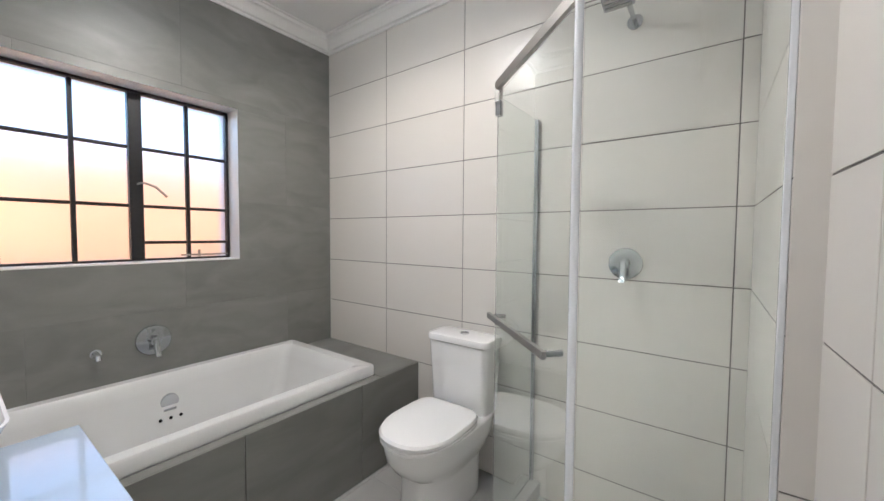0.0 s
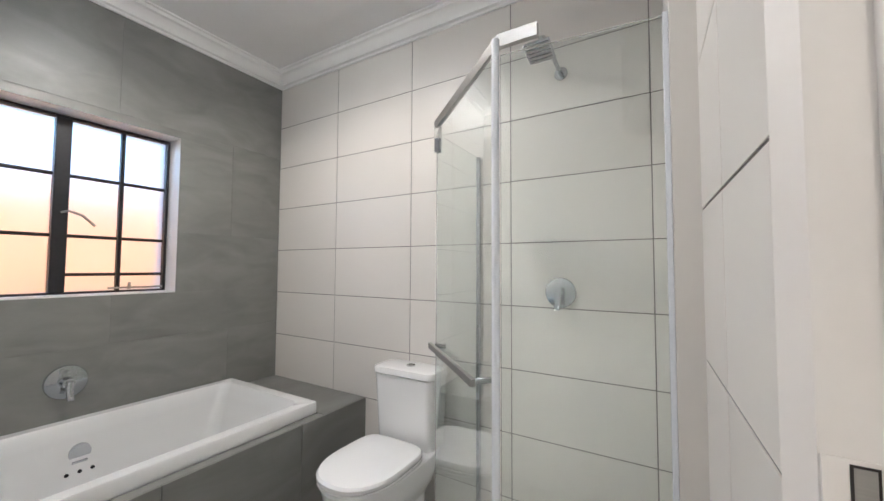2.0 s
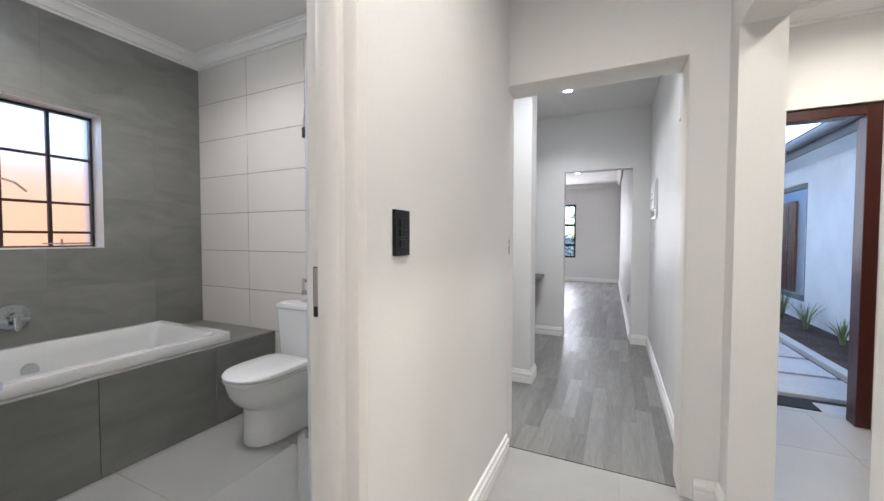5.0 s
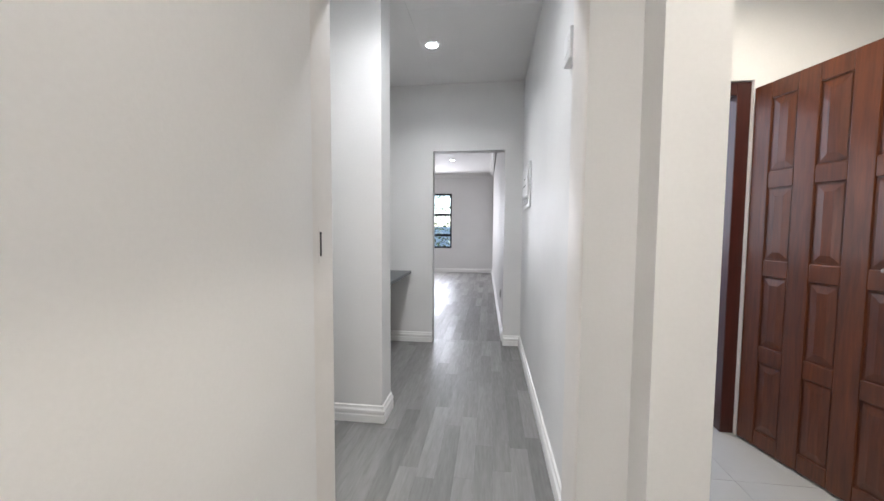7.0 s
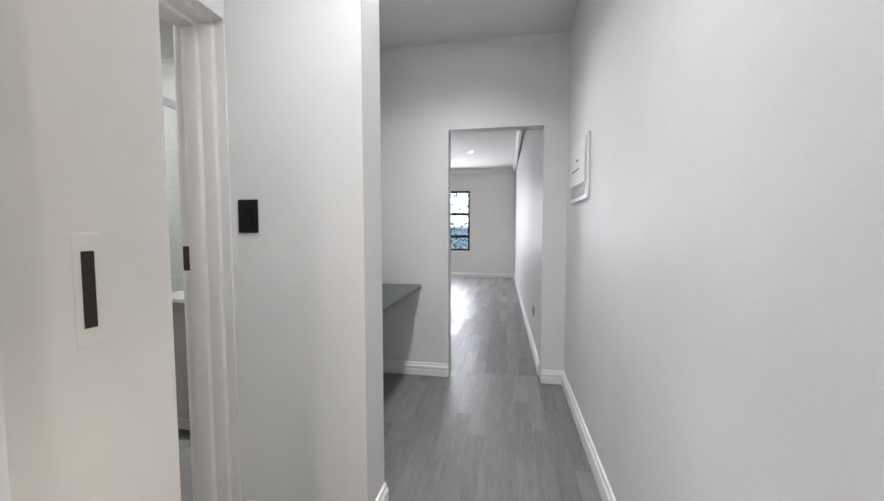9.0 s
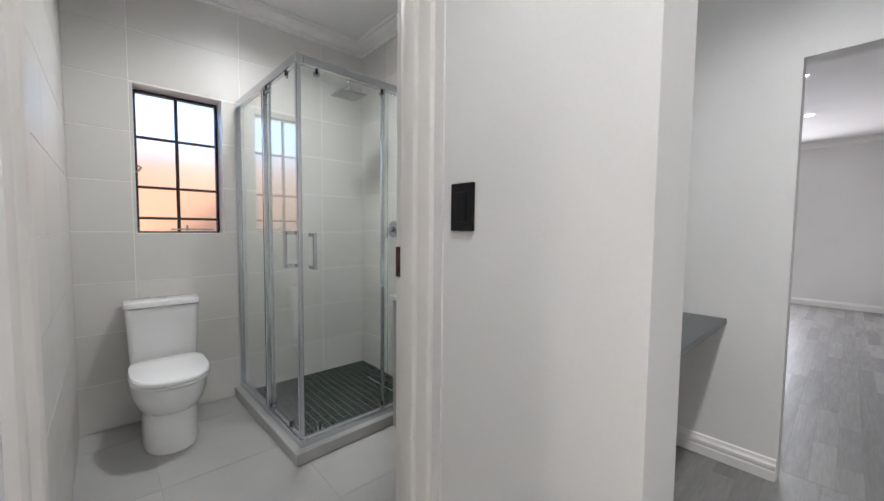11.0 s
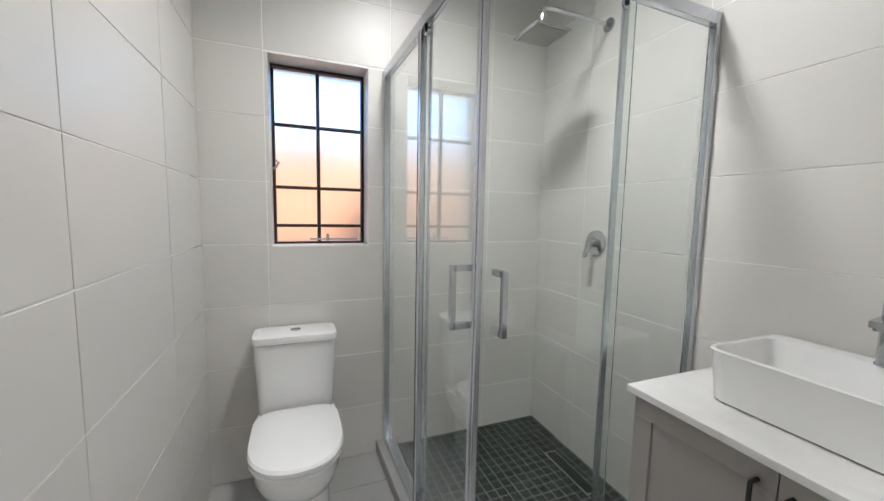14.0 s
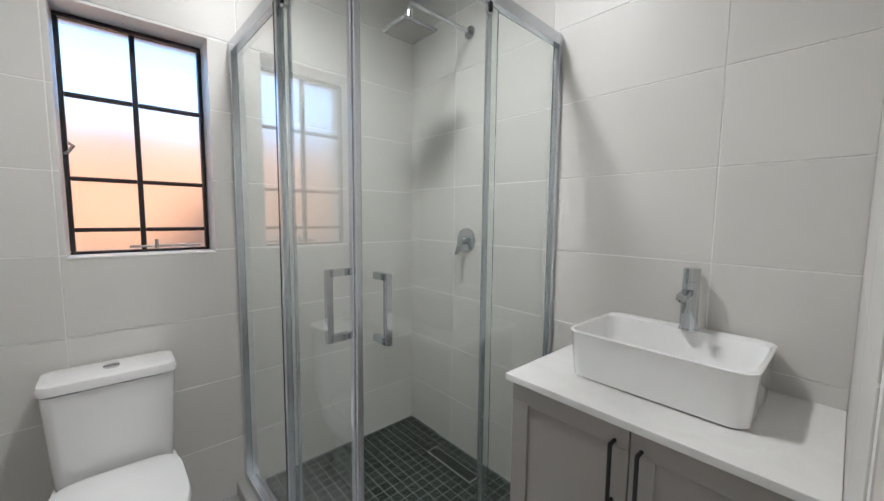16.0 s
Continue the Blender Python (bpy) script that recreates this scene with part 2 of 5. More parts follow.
OAK_GREY_REST = material("grey_oak_laminate_rest", (0.195, 0.191, 0.185), 0.42, grain=0.14, grain_scale=9, cloud=0.10, cloud_scale=2.2,
                         random_tint=0.17, bump=0.08, stretch=(9, 0.7, 1), distort=0.6, island=True)
MERANTI = material("red_stained_hardwood", (0.078, 0.020, 0.005), 0.38, grain=0.3, grain_scale=7, cloud=0.25, cloud_scale=2.5,
                   bump=0.1, stretch=(9, 9, 0.8), distort=0.8, coat=0.3)
# Lighter than MERANTI: daylight on the courtyard door is put into its colour.
MERANTI_LIT = material("daylit_hardwood", (0.26, 0.10, 0.045), 0.4, grain=0.25, grain_scale=7, cloud=0.2, cloud_scale=2.5, stretch=(9, 9, 0.8), distort=0.8)
MERANTI_DARK = material("dark_red_frame_wood", (0.045, 0.010, 0.007), 0.35, grain=0.25, grain_scale=7, stretch=(9, 9, 0.8), coat=0.2)
GLASS_CLEAR = glass("clear_glass", (0.93, 0.97, 0.955), 0.0)
GLASS_FROST = glass("obscure_glass", (0.97, 0.97, 0.97), 0.34)
SEAL = material("clear_seal_strip", (0.74, 0.76, 0.80), 0.25, cloud=0.03)
GLOW = lamp_glow("lamp_glow", (1.0, 0.97, 0.92), 22.0)
# The blue of the skylight is put into this white plaster's base colour.
PLASTER_SKY_TINT = material("sky_tinted_plaster", (0.62, 0.67, 0.72), 0.8, grain=0.04, grain_scale=60, cloud=0.06, bump=0.3)
BRICK_OUT = material("apricot_boundary_plaster", (0.62, 0.30, 0.14), 0.85, grain=0.08, grain_scale=30, cloud=0.25, cloud_scale=1.6, bump=0.3)
SLAB_OUT = material("concrete_paver", (0.5, 0.51, 0.52), 0.75, grain=0.1, grain_scale=60, cloud=0.1, bump=0.3, random_tint=0.05)
PEBBLE = material("dark_pebble_joint", (0.03, 0.03, 0.03), 0.9, grain=0.6, grain_scale=90, bump=0.8)
SOIL = material("garden_soil", (0.045, 0.028, 0.02), 0.95, grain=0.5, grain_scale=40, cloud=0.3, bump=1.0)
LEAF = material("strap_leaf", (0.17, 0.22, 0.09), 0.5, cloud=0.3, cloud_scale=8, random_tint=0.2)
LEAF_FAR = material("hedge_leaf", (0.09, 0.11, 0.03), 0.55, cloud=0.3, cloud_scale=3, random_tint=0.3, island=True)
GROUND = material("dry_ground", (0.22, 0.18, 0.13), 0.95, grain=0.3, grain_scale=12, cloud=0.25, cloud_scale=0.6, bump=0.4)
ROOF = material("slate_grey_fascia", (0.09, 0.10, 0.115), 0.45, grain=0.05, cloud=0.08)
ROOF_TILE = material("roof_sheet", (0.16, 0.15, 0.15), 0.7, grain=0.2, grain_scale=12, cloud=0.1)
MAT_FIBRE = material("doormat_fibre", (0.016, 0.015, 0.015), 0.95, grain=0.5, grain_scale=160, bump=1.0)

# ---- structure ----
W1, N1, E1, S1 = -2.195, 2.152, 0.258, -0.03      # first bathroom, tile faces
W2, N2, E2, S2 = -2.33, 4.24, -0.412, 2.385       # second bathroom, tile faces
T = 0.0024                                        # tile thickness
EB, STEP_Y = 0.312, 1.352                         # the wall beside the first door stands back from the shower
HALL_W, HALL_E, HALL_N, HALL_S = 0.468, 1.46, 2.20, -1.9
PASS_E, VEST_N, VEST_E, OP2_Y = 1.365, 3.268, 0.378, 4.948
WIN1 = (0.535, 1.49, 1.15, 2.055)
WIN2 = (2.68, 3.15, 1.175, 2.09)
DOOR1 = (0.0, 0.872, 0.0, 2.07)
DOOR2 = (2.413, 3.262, 0.0, 2.05)
OP1 = (0.4475, 1.31, 0.0, 2.06)
LOBBY_OP = (1.135, 2.07, 0.0, 2.09)
FRONT = (1.60, 2.515, 0.0, 2.08)
FRONT_Y = 3.42

paint3 = [PAINT, PAINT, PAINT]
setting("wall_west_bath", slab("x", W1 - 0.26, W1 - T, -0.3, 2.268, 0, CEIL, [WIN1]), [PLASTER_SKY_TINT, GROUT_DARK, TRIM], "outer wall of the first bathroom behind grey tiles", "wall")
setting("wall_west_second_bath", slab("x", W2 - 0.26, W2 - T, 2.268, 4.48, 0, CEIL2, [WIN2]), [PLASTER_SKY_TINT, GROUT_WHITE, TRIM], "outer wall of the second bathroom behind pale tiles", "wall")
setting("wall_between_baths", slab("y", N1 + T, S2 - T, W1 - T, 0.446, 0, CEIL2), [GROUT_GREY, GROUT_WHITE, PAINT], "wall between the two tiled bathrooms", "wall")
setting("wall_south_bath", slab("y", S1 - 0.23, S1, W1 - T, EB + 0.019, 0, CEIL), [PLASTER_SKY_TINT, PAINT, PAINT], "plain wall behind the first vanity", "wall")
setting("wall_east_bath", slab("x", EB + 0.02, HALL_W, HALL_S, HALL_N - 0.0003, 0, CEIL, [DOOR1]), [GROUT_GREY, PAINT, PAINT], "white hall wall with the first bathroom's doorway", "wall")
setting("wall_shower_return", slab("x", E1 + T, EB + 0.019, STEP_Y + T, N1 + T - 0.001, 0, CEIL), [GROUT_GREY, PAINT, GROUT_GREY], "thickened tiled wall beside the corner shower", "wall")
setting("wall_north_hall", slab("y", HALL_N, S2, 0.4465, 1.62, 0, CEIL, [OP1]), paint3, "white wall with the opening into the passage", "wall")
setting("wall_east_hall", slab("x", HALL_E, HALL_E + 0.155, HALL_S, HALL_N - 0.0003, 0, CEIL, [LOBBY_OP]), paint3, "white wall with the opening into the entrance lobby", "wall")
setting("wall_south_hall", slab("y", HALL_S - 0.2, HALL_S, EB, 3.4, 0, CEIL), paint3, "plain white wall closing the hall", "wall")
setting("wall_east_passage", slab("x", PASS_E, 1.62, S2 + 0.003, OP2_Y, 0, CEIL), [PAINT_SHEEN, PAINT, PAINT], "white painted passage wall with a soft sheen", "wall")
setting("wall_vestibule", slab("y", VEST_N, VEST_N + 0.2, E2 + 0.23, VEST_E, 0, CEIL), paint3, "short white wall with a black light switch", "wall")
setting("wall_east_second_bath", slab("x", E2 + T, E2 + 0.23, S2 - T, N2 + 0.24, 0, CEIL2, [DOOR2]), [GROUT_WHITE, PAINT, PAINT], "partition with the second bathroom's doorway", "wall")
setting("wall_north_second_bath", slab("y", N2 + T, N2 + 0.24, W2 - T, E2 + T - 0.002, 0, CEIL2), [GROUT_WHITE, PAINT, PAINT], "tiled wall behind shower and vanity", "wall")
setting("wall_passage_end", slab("y", OP2_Y, OP2_Y + 0.13, E2 + 0.232, 1.62, 0, CEIL, [(0.435, 1.184, 0, 2.035)]), paint3, "white wall with the opening into the far room", "wall")
FW = (-1.25, -0.018, 0.67, 2.19)
FAR_Y = 11.31
setting("wall_far_room_north", slab("y", FAR_Y, FAR_Y + 0.23, -3.4, 1.6, 0, CEIL, [FW]), [PAINT, PLASTER_SKY_TINT, PAINT], "far white wall with a black-framed window", "wall")
setting("wall_far_room_west", slab("x", -3.6, -3.4, OP2_Y + 0.05, FAR_Y, 0, CEIL), paint3, "plain white far room wall", "wall")
setting("wall_far_room_south", slab("y", OP2_Y - 0.2, OP2_Y + 0.05, -3.4, E2 + 0.11, 0, CEIL), paint3, "plain white far room wall", "wall")
fe = setting("wall_far_room_east", slab("x", 0, 0.25, 0, FAR_Y - OP2_Y - 0.13, 0, CEIL), [PAINT_SHEEN, PAINT, PAINT], "long white far room wall with a soft sheen", "wall")
fe.matrix_world = pose(1.196, OP2_Y + 0.132, 0, 0, 0, 0.74)
setting("wall_front", slab("y", FRONT_Y, FRONT_Y + 0.22, 1.622, 3.6, 0, CEIL, [FRONT]), [PAINT, PLASTER_SKY_TINT, PAINT], "cream entrance wall with the front doorway", "wall")
setting("wall_lobby_east", slab("x", 3.4, 3.6, HALL_S, FRONT_Y - 0.002, 0, CEIL), paint3, "plain white lobby wall", "wall")


def plate(x0, y0, x1, y1, z0, z1):
    return cube(x0, y0, z0, x1, y1, z1)


setting("ceiling_bath", plate(W1 - 0.26, S1 - 0.23, HALL_W - 0.01, 2.268, CEIL, CEIL + 0.1), CEILING, "smooth white bathroom ceiling", "ceiling")
setting("ceiling_second_bath", plate(W2 - 0.26, 2.27, E2 + 0.11, 4.48, CEIL2, CEIL2 + 0.08), CEILING, "smooth white bathroom ceiling", "ceiling")
setting("ceiling_hall", plate(HALL_W - 0.008, HALL_S - 0.2, 3.6, FRONT_Y + 0.22, CEIL, CEIL + 0.1), CEILING, "smooth white hall ceiling", "ceiling")
setting("ceiling_passage", plate(E2 + 0.113, 2.272, HALL_W - 0.01, 5.0, CEIL, CEIL + 0.1), CEILING, "smooth white passage ceiling", "ceiling")
setting("ceiling_passage_north", plate(HALL_W - 0.008, FRONT_Y + 0.222, 1.62, 5.0, CEIL, CEIL + 0.1), CEILING, "smooth white passage ceiling", "ceiling")
setting("ceiling_far_room", plate(-3.6, 5.002, 1.6, FAR_Y + 0.23, CEIL, CEIL + 0.1), CEILING, "smooth white far room ceiling", "ceiling")

# floors: bedding under the tiles and boards
setting("floor_bath", plate(W1 - T, S1, EB + 0.008, N1 + T, -0.1, -0.004), GROUT_GREY, "tile bedding of the first bathroom", "floor")
setting("floor_second_bath", plate(W2 - T, S2 - T, E2 + T, N2 + T, -0.1, -0.004), GROUT_FLOOR, "tile bedding of the second bathroom", "floor")
setting("floor_hall", plate(EB + 0.01, HALL_S, 3.4, 2.264, -0.1, -0.004), GROUT_FLOOR, "tile bedding of the hall and lobby", "floor")
setting("floor_lobby", plate(1.45, 2.266, 3.4, 3.64, -0.1, -0.004), GROUT_FLOOR, "tile bedding of the entrance", "floor")
setting("floor_passage", plate(E2 + 0.01, 2.266, 1.44, OP2_Y + 0.1, -0.1, -0.012), SHADOW_GAP, "underlay of the laminate floor", "floor")
setting("floor_far_room", plate(-3.4, OP2_Y + 0.102, 1.4, FAR_Y, -0.1, -0.012), SHADOW_GAP, "underlay of the laminate floor", "floor")

# cornices
CORNICE = [(0.0, -0.095), (0.012, -0.095), (0.014, -0.083), (0.030, -0.078), (0.034, -0.062), (0.055, -0.040), (0.068, -0.030),
           (0.080, -0.028), (0.084, -0.012), (0.098, -0.008), (0.098, 0.0), (0.0, 0.0)]


def cornice(name, x0, y0, x1, y1, top=CEIL):
    path = [(x0, y0), (x1, y0), (x1, y1), (x0, y1)]
    bm = sweep(path, CORNICE, lambda x, y, v: (x, y, top - 0.001 + v), closed=True)
    setting(name, bm, TRIM, "white moulded plaster cornice under the ceiling", "cornice", smooth=True)


cornice("cornice_bath", W1, S1, E1, N1)
cornice("cornice_second_bath", W2, S2, E2, N2, CEIL2)
cornice("cornice_far_room", -3.4, OP2_Y + 0.13, 1.11, FAR_Y)
cornice("cornice_lobby", HALL_E + 0.165, HALL_S, 3.4, FRONT_Y)

# the wall between shower and door runs slightly out of square
def door_wall_x(y):
    return 0.308 + (STEP_Y - y) * 0.0292


bm = loft(bmesh.new(), [[(door_wall_x(0.873) + T, 0.873, z), (EB + 0.0195, 0.873, z), (EB + 0.0195, STEP_Y + 0.001, z), (door_wall_x(STEP_Y) + T, STEP_Y + 0.001, z)] for z in (0.0, CEIL - 0.002)])
part("tile_bed", bm, GROUT_GREY, bpy.data.objects["wall_east_bath"])

# skirting boards
SKIRT = [(0.0, 0.0), (0.020, 0.0), (0.020, 0.045), (0.017, 0.052), (0.017, 0.058), (0.020, 0.064), (0.020, 0.078),
         (0.012, 0.088), (0.009, 0.104), (0.0, 0.108)]


def skirting(path):
    bm = sweep(path, SKIRT, lambda x, y, v: (x, y, v + 0.001))
    setting("baseboard", bm, TRIM, "white stepped skirting board along the wall", "baseboard")


skirting([(HALL_W, HALL_N - 0.002), (HALL_W, 0.95)])
skirting([(HALL_E, 2.08), (HALL_E, HALL_N), (OP1[1] + 0.05, HALL_N)])
skirting([(PASS_E, S2), (PASS_E, OP2_Y), (1.19, OP2_Y)])
skirting([(VEST_E, VEST_N + 0.2), (VEST_E, VEST_N), (E2 + 0.26, VEST_N)])
skirting([(0.43, OP2_Y), (E2 + 0.233, OP2_Y)])
skirting([(1.110, FAR_Y), (-3.4, FAR_Y)])
skirting([(1.192, OP2_Y + 0.14), (1.112, FAR_Y - 0.002)])
skirting([(1.622, FRONT_Y), (1.622, 2.1)])

# ---- doorways ----
def door_frame(name, label, place, u0, u1, top, profile):
    """A painted frame round a doorway: profile of (inset into the opening, depth through the wall)."""
    path = [(u1, 0.001), (u1, top), (u0, top), (u0, 0.001)]
    root = thing(name, label, "door frame", kind="structure")
    part("frame", sweep(path, profile, place), FRAME_PAINT, root, smooth=True)
    return root


def jamb_profile(deep, a, b, start=-0.004, nose=0.006, lip=0.0145, splay=0.0):
    """A folded steel profile: rebate from start to a, stop from a to b, rounded nosing past the far face."""
    stop, back, end = lip + 0.0165, lip + 0.0025, deep + nose
    return [(0.0, start - splay), (0.0, deep + 0.0005), (-0.028, deep + 0.0005), (-0.028, deep + 0.003), (-0.012, deep + nose * 0.75), (0.0, end),
            (back - 0.004, end - 0.002), (back, end - 0.010), (back, b + 0.006), (back + 0.004, b + 0.003), (stop - 0.002, b), (stop, b - 0.004),
            (stop, a + 0.004), (stop - 0.002, a + 0.001), (lip, a), (lip, start + 0.010), (lip - 0.002, start + 0.003), (lip - 0.0065, start)]


f1 = door_frame("door_frame_bath", "off-white enamelled steel frame of the first bathroom doorway", lambda u, z, v: (EB + v, u, z), *DOOR1[:2], DOOR1[3], jamb_profile(HALL_W - EB, 0.069, 0.135, 0.024, 0.022, 0.027, 0.014))
f2 = door_frame("door_frame_second_bath", "off-white enamelled steel frame of the second bathroom doorway", lambda u, z, v: (E2 + v, u, z), *DOOR2[:2], DOOR2[3], jamb_profile(0.185, 0.067, 0.132, 0.022, 0.006, 0.017, 0.018))
FRAME_B = [(0.0, -0.003), (0.0, 0.190), (0.003, 0.190), (0.005, 0.186), (0.006, 0.180), (0.006, 0.012), (0.004, 0.004)]
f3 = door_frame("door_frame_passage", "off-white enamelled steel frame of the passage opening", lambda u, z, v: (u, HALL_N - 0.003 + v, z), *OP1[:2], OP1[3], FRAME_B)


def strike(name, parent, x0, x1, y, z0, z1, rust):
    root = part(name, cube(x0, y - 0.0015, z0, x1, y, z1, 0.0006, 1), FRAME_PAINT, parent, "strike plate in the jamb")
    m0, m1 = ((x1 - x0) * k for k in ((0.04, 0.04) if rust else (0.42, 0.14)))
    # No hole is cut: a sheet darkened like its shade lies on the plate.
    hole = part("latch_hole", cube(x0 + m0, y - 0.0022, z0 + 0.004, x1 - m1, y - 0.0017, z1 - 0.004), RUST_RECESS if rust else SHADOW_GAP, root, "dark sheet standing for the shaded latch hole")
    if not rust:
        part("keep", cube(x0 + m0 + 0.002, y - 0.0028, z0 + 0.03, x1 - m1 - 0.002, y - 0.0023, z1 - 0.006), BRUSHED, hole, "bare steel keep")


strike("strike_plate", f1, 0.340, 0.378, 0.872 - 0.0272, 1.025, 1.155, False)
strike("strike_plate", f2, -0.3885, -0.356, 3.262 - 0.0172, 1.066, 1.173, True)
sp0 = part("strike_plate", cube(0.4538, 2.268, 1.11, 0.4545, 2.296, 1.235, 0.0003, 1), FRAME_PAINT, f3, "strike plate in the jamb")
# Again a dark sheet in place of the hole's shade.
part("latch_hole", cube(0.4546, 2.276, 1.13, 0.4552, 2.289, 1.215), SHADOW_GAP, sp0, "dark sheet standing for the shaded latch hole")


def switch(x, y, z0, w, h, turn, n):
    root = thing("light_switch", "black glass light switch plate on the white wall", "light switch", pose(x, y, z0, 0, 0, turn), "light switches")
    part("plate", cube(-w / 2, -0.010, 0, w / 2, 0, h, 0.003), BLACK_PLASTIC, root)
    for k in range(n):
        z = h * (0.16 + 0.68 * k / n)
        part("rocker", cube(-w * 0.22, -0.0135, z + 0.004, w * 0.22, -0.0095, z + h * 0.68 / n - 0.004, 0.0015), BLACK_PLASTIC, root)


switch(HALL_W, 1.058, 1.171, 0.08, 0.128, 90, 3)
switch(-0.101, VEST_N, 1.223, 0.084, 0.131, 0, 1)

# distribution board and bell box on the passage wall
db = thing("distribution_board", "white plastic electrical distribution board on the passage wall", "fuse box", pose(PASS_E, 4.43, 1.41, 0, 0, -90))
part("case", cube(-0.27, -0.016, 0, 0.27, 0, 0.375, 0.006), WHITE_PLASTIC, db)
part("door", cube(-0.245, -0.028, 0.10, 0.245, -0.0165, 0.355, 0.005), WHITE_PLASTIC, db)
part("breaker_window", cube(-0.21, -0.020, 0.028, 0.21, -0.0165, 0.085, 0.002), CHROME, db, "shiny breaker cover strip")
part("label_bar", cube(-0.13, -0.0293, 0.19, 0.10, -0.0282, 0.198), SHADOW_GAP, db)
part("label_bar", cube(0.0, -0.0293, 0.245, 0.06, -0.0282, 0.256), SHADOW_GAP, db)
bell = thing("bell_box", "small white plastic bell box high on the wall", "bell box", pose(PASS_E, 2.655, 1.90, 0, 0, -90))
part("case", cube(-0.06, -0.03, 0, 0.06, 0, 0.12, 0.005), WHITE_PLASTIC, bell)
part("grille", cube(-0.04, -0.0325, 0.03, 0.04, -0.0305, 0.09, 0.001), WHITE_PLASTIC, bell)
plug = thing("wall_socket", "grey plastic wall socket low on the far room wall", "socket", pose(1.184, 5.75, 0.36, 0, 0, -90 + 0.74))
part("plate", cube(-0.05, -0.010, 0, 0.05, 0, 0.10, 0.003), BRUSHED, plug)
part("cover", cube(-0.03, -0.0125, 0.02, 0.03, -0.0102, 0.08, 0.001), BLACK_PLASTIC, plug)

# nook worktop
top = thing("worktop", "charcoal worktop fixed between the nook walls", "worktop")
part("slab", cube(E2 + 0.232, VEST_N + 0.202, 0.742, 0.205, OP2_Y - 0.002, 0.772, 0.003), COUNTER, top)
part("support_panel", cube(E2 + 0.24, VEST_N + 0.205, 0.0, E2 + 0.27, OP2_Y - 0.025, 0.74), TAUPE, top)


# ---- lamps ----
def downlight(x, y, z=CEIL, r=0.042, watts=9.0, soft=0.06, tint=(1.0, 0.90, 0.77), wide=140, blend=1.0):
    root = thing("downlight", "small round recessed ceiling downlight, switched on", "downlight", pose(x, y, z), "recessed downlights")
    bm = loft(bmesh.new(), [[(q * math.cos(a), q * math.sin(a), h) for a in [2 * math.pi * k / 28 for k in range(28)]]
                            for q, h in ((r + 0.012, -0.001), (r + 0.012, -0.004), (r + 0.006, -0.007), (r, -0.006), (r, -0.001))], False, False)
    part("rim", bm, WHITE_PLASTIC, root, smooth=True)
    part("lens", rod((0, 0, -0.004), (0, 0, -0.001), r, n=28), GLOW, root, "glowing lens")
    lamp = new("downlight_beam", bpy.data.lights.new("downlight_beam", "SPOT"))
    lamp.data.energy, lamp.data.spot_size, lamp.data.spot_blend = watts, radians(wide), blend
    lamp.data.shadow_soft_size, lamp.data.color = soft, tint
    lamp.matrix_world = pose(x, y, z - 0.02)


downlight(0.55, 4.13, watts=LAMP_PASSAGE)
# Unseen second lamp, placed because the vestibule wall stands bright.
downlight(0.60, 2.78, watts=LAMP_PASSAGE, wide=146)
downlight(0.23, 7.5, watts=LAMP_FAR)
downlight(0.2, 9.2, watts=LAMP_FAR)
# Hall lamps are unseen, at invented spots, and fill the hall with light.
downlight(0.97, 0.72, watts=FILL_HALL, tint=(1.0, 0.84, 0.65), wide=168, blend=0.7)
downlight(0.97, -1.0, watts=FILL_HALL, tint=(1.0, 0.84, 0.65), wide=168, blend=0.7)
# Lobby lamps are unseen; they are placed to give the lobby's warm light.
downlight(2.3, 1.4, watts=LAMP_LOBBY, tint=(1.0, 0.82, 0.58), wide=168, blend=0.7)
downlight(2.3, 2.6, watts=LAMP_LOBBY, tint=(1.0, 0.82, 0.58), wide=168, blend=0.7)
downlight(-1.50, 3.33, CEIL2, watts=LAMP_BATH2, soft=0.13, wide=156, blend=0.8)
# Added fill, out of view, to brighten the tiles beside the first door.
downlight(-0.35, 0.5, watts=4, wide=150, blend=0.8)
dome = thing("ceiling_lamp", "round white glass ceiling lamp, switched on", "ceiling lamp", pose(-1.10, 1.12, CEIL))
part("base", rod((0, 0, -0.03), (0, 0, -0.001), 0.12, n=36), WHITE_PLASTIC, dome, smooth=True)
bm = loft(bmesh.new(), [[(q * math.cos(a), q * math.sin(a), h) for a in [2 * math.pi * k / 36 for k in range(36)]]
                        for q, h in ((0.13, -0.03), (0.135, -0.045), (0.115, -0.07), (0.06, -0.085), (0.01, -0.088))])
part("shade", bm, lamp_glow("dome_glow", (1, 0.93, 0.83), 8.0), dome, "glowing opal shade", smooth=True)
lb = new("ceiling_lamp_light", bpy.data.lights.new("ceiling_lamp_light", "SPOT"))
lb.data.spot_size, lb.data.spot_blend = radians(168), 0.5
lb.data.energy, lb.data.shadow_soft_size, lb.data.color = LAMP_BATH1, 0.12, (1.0, 0.84, 0.67)
lb.location = (-1.10, 1.12, CEIL - 0.10)


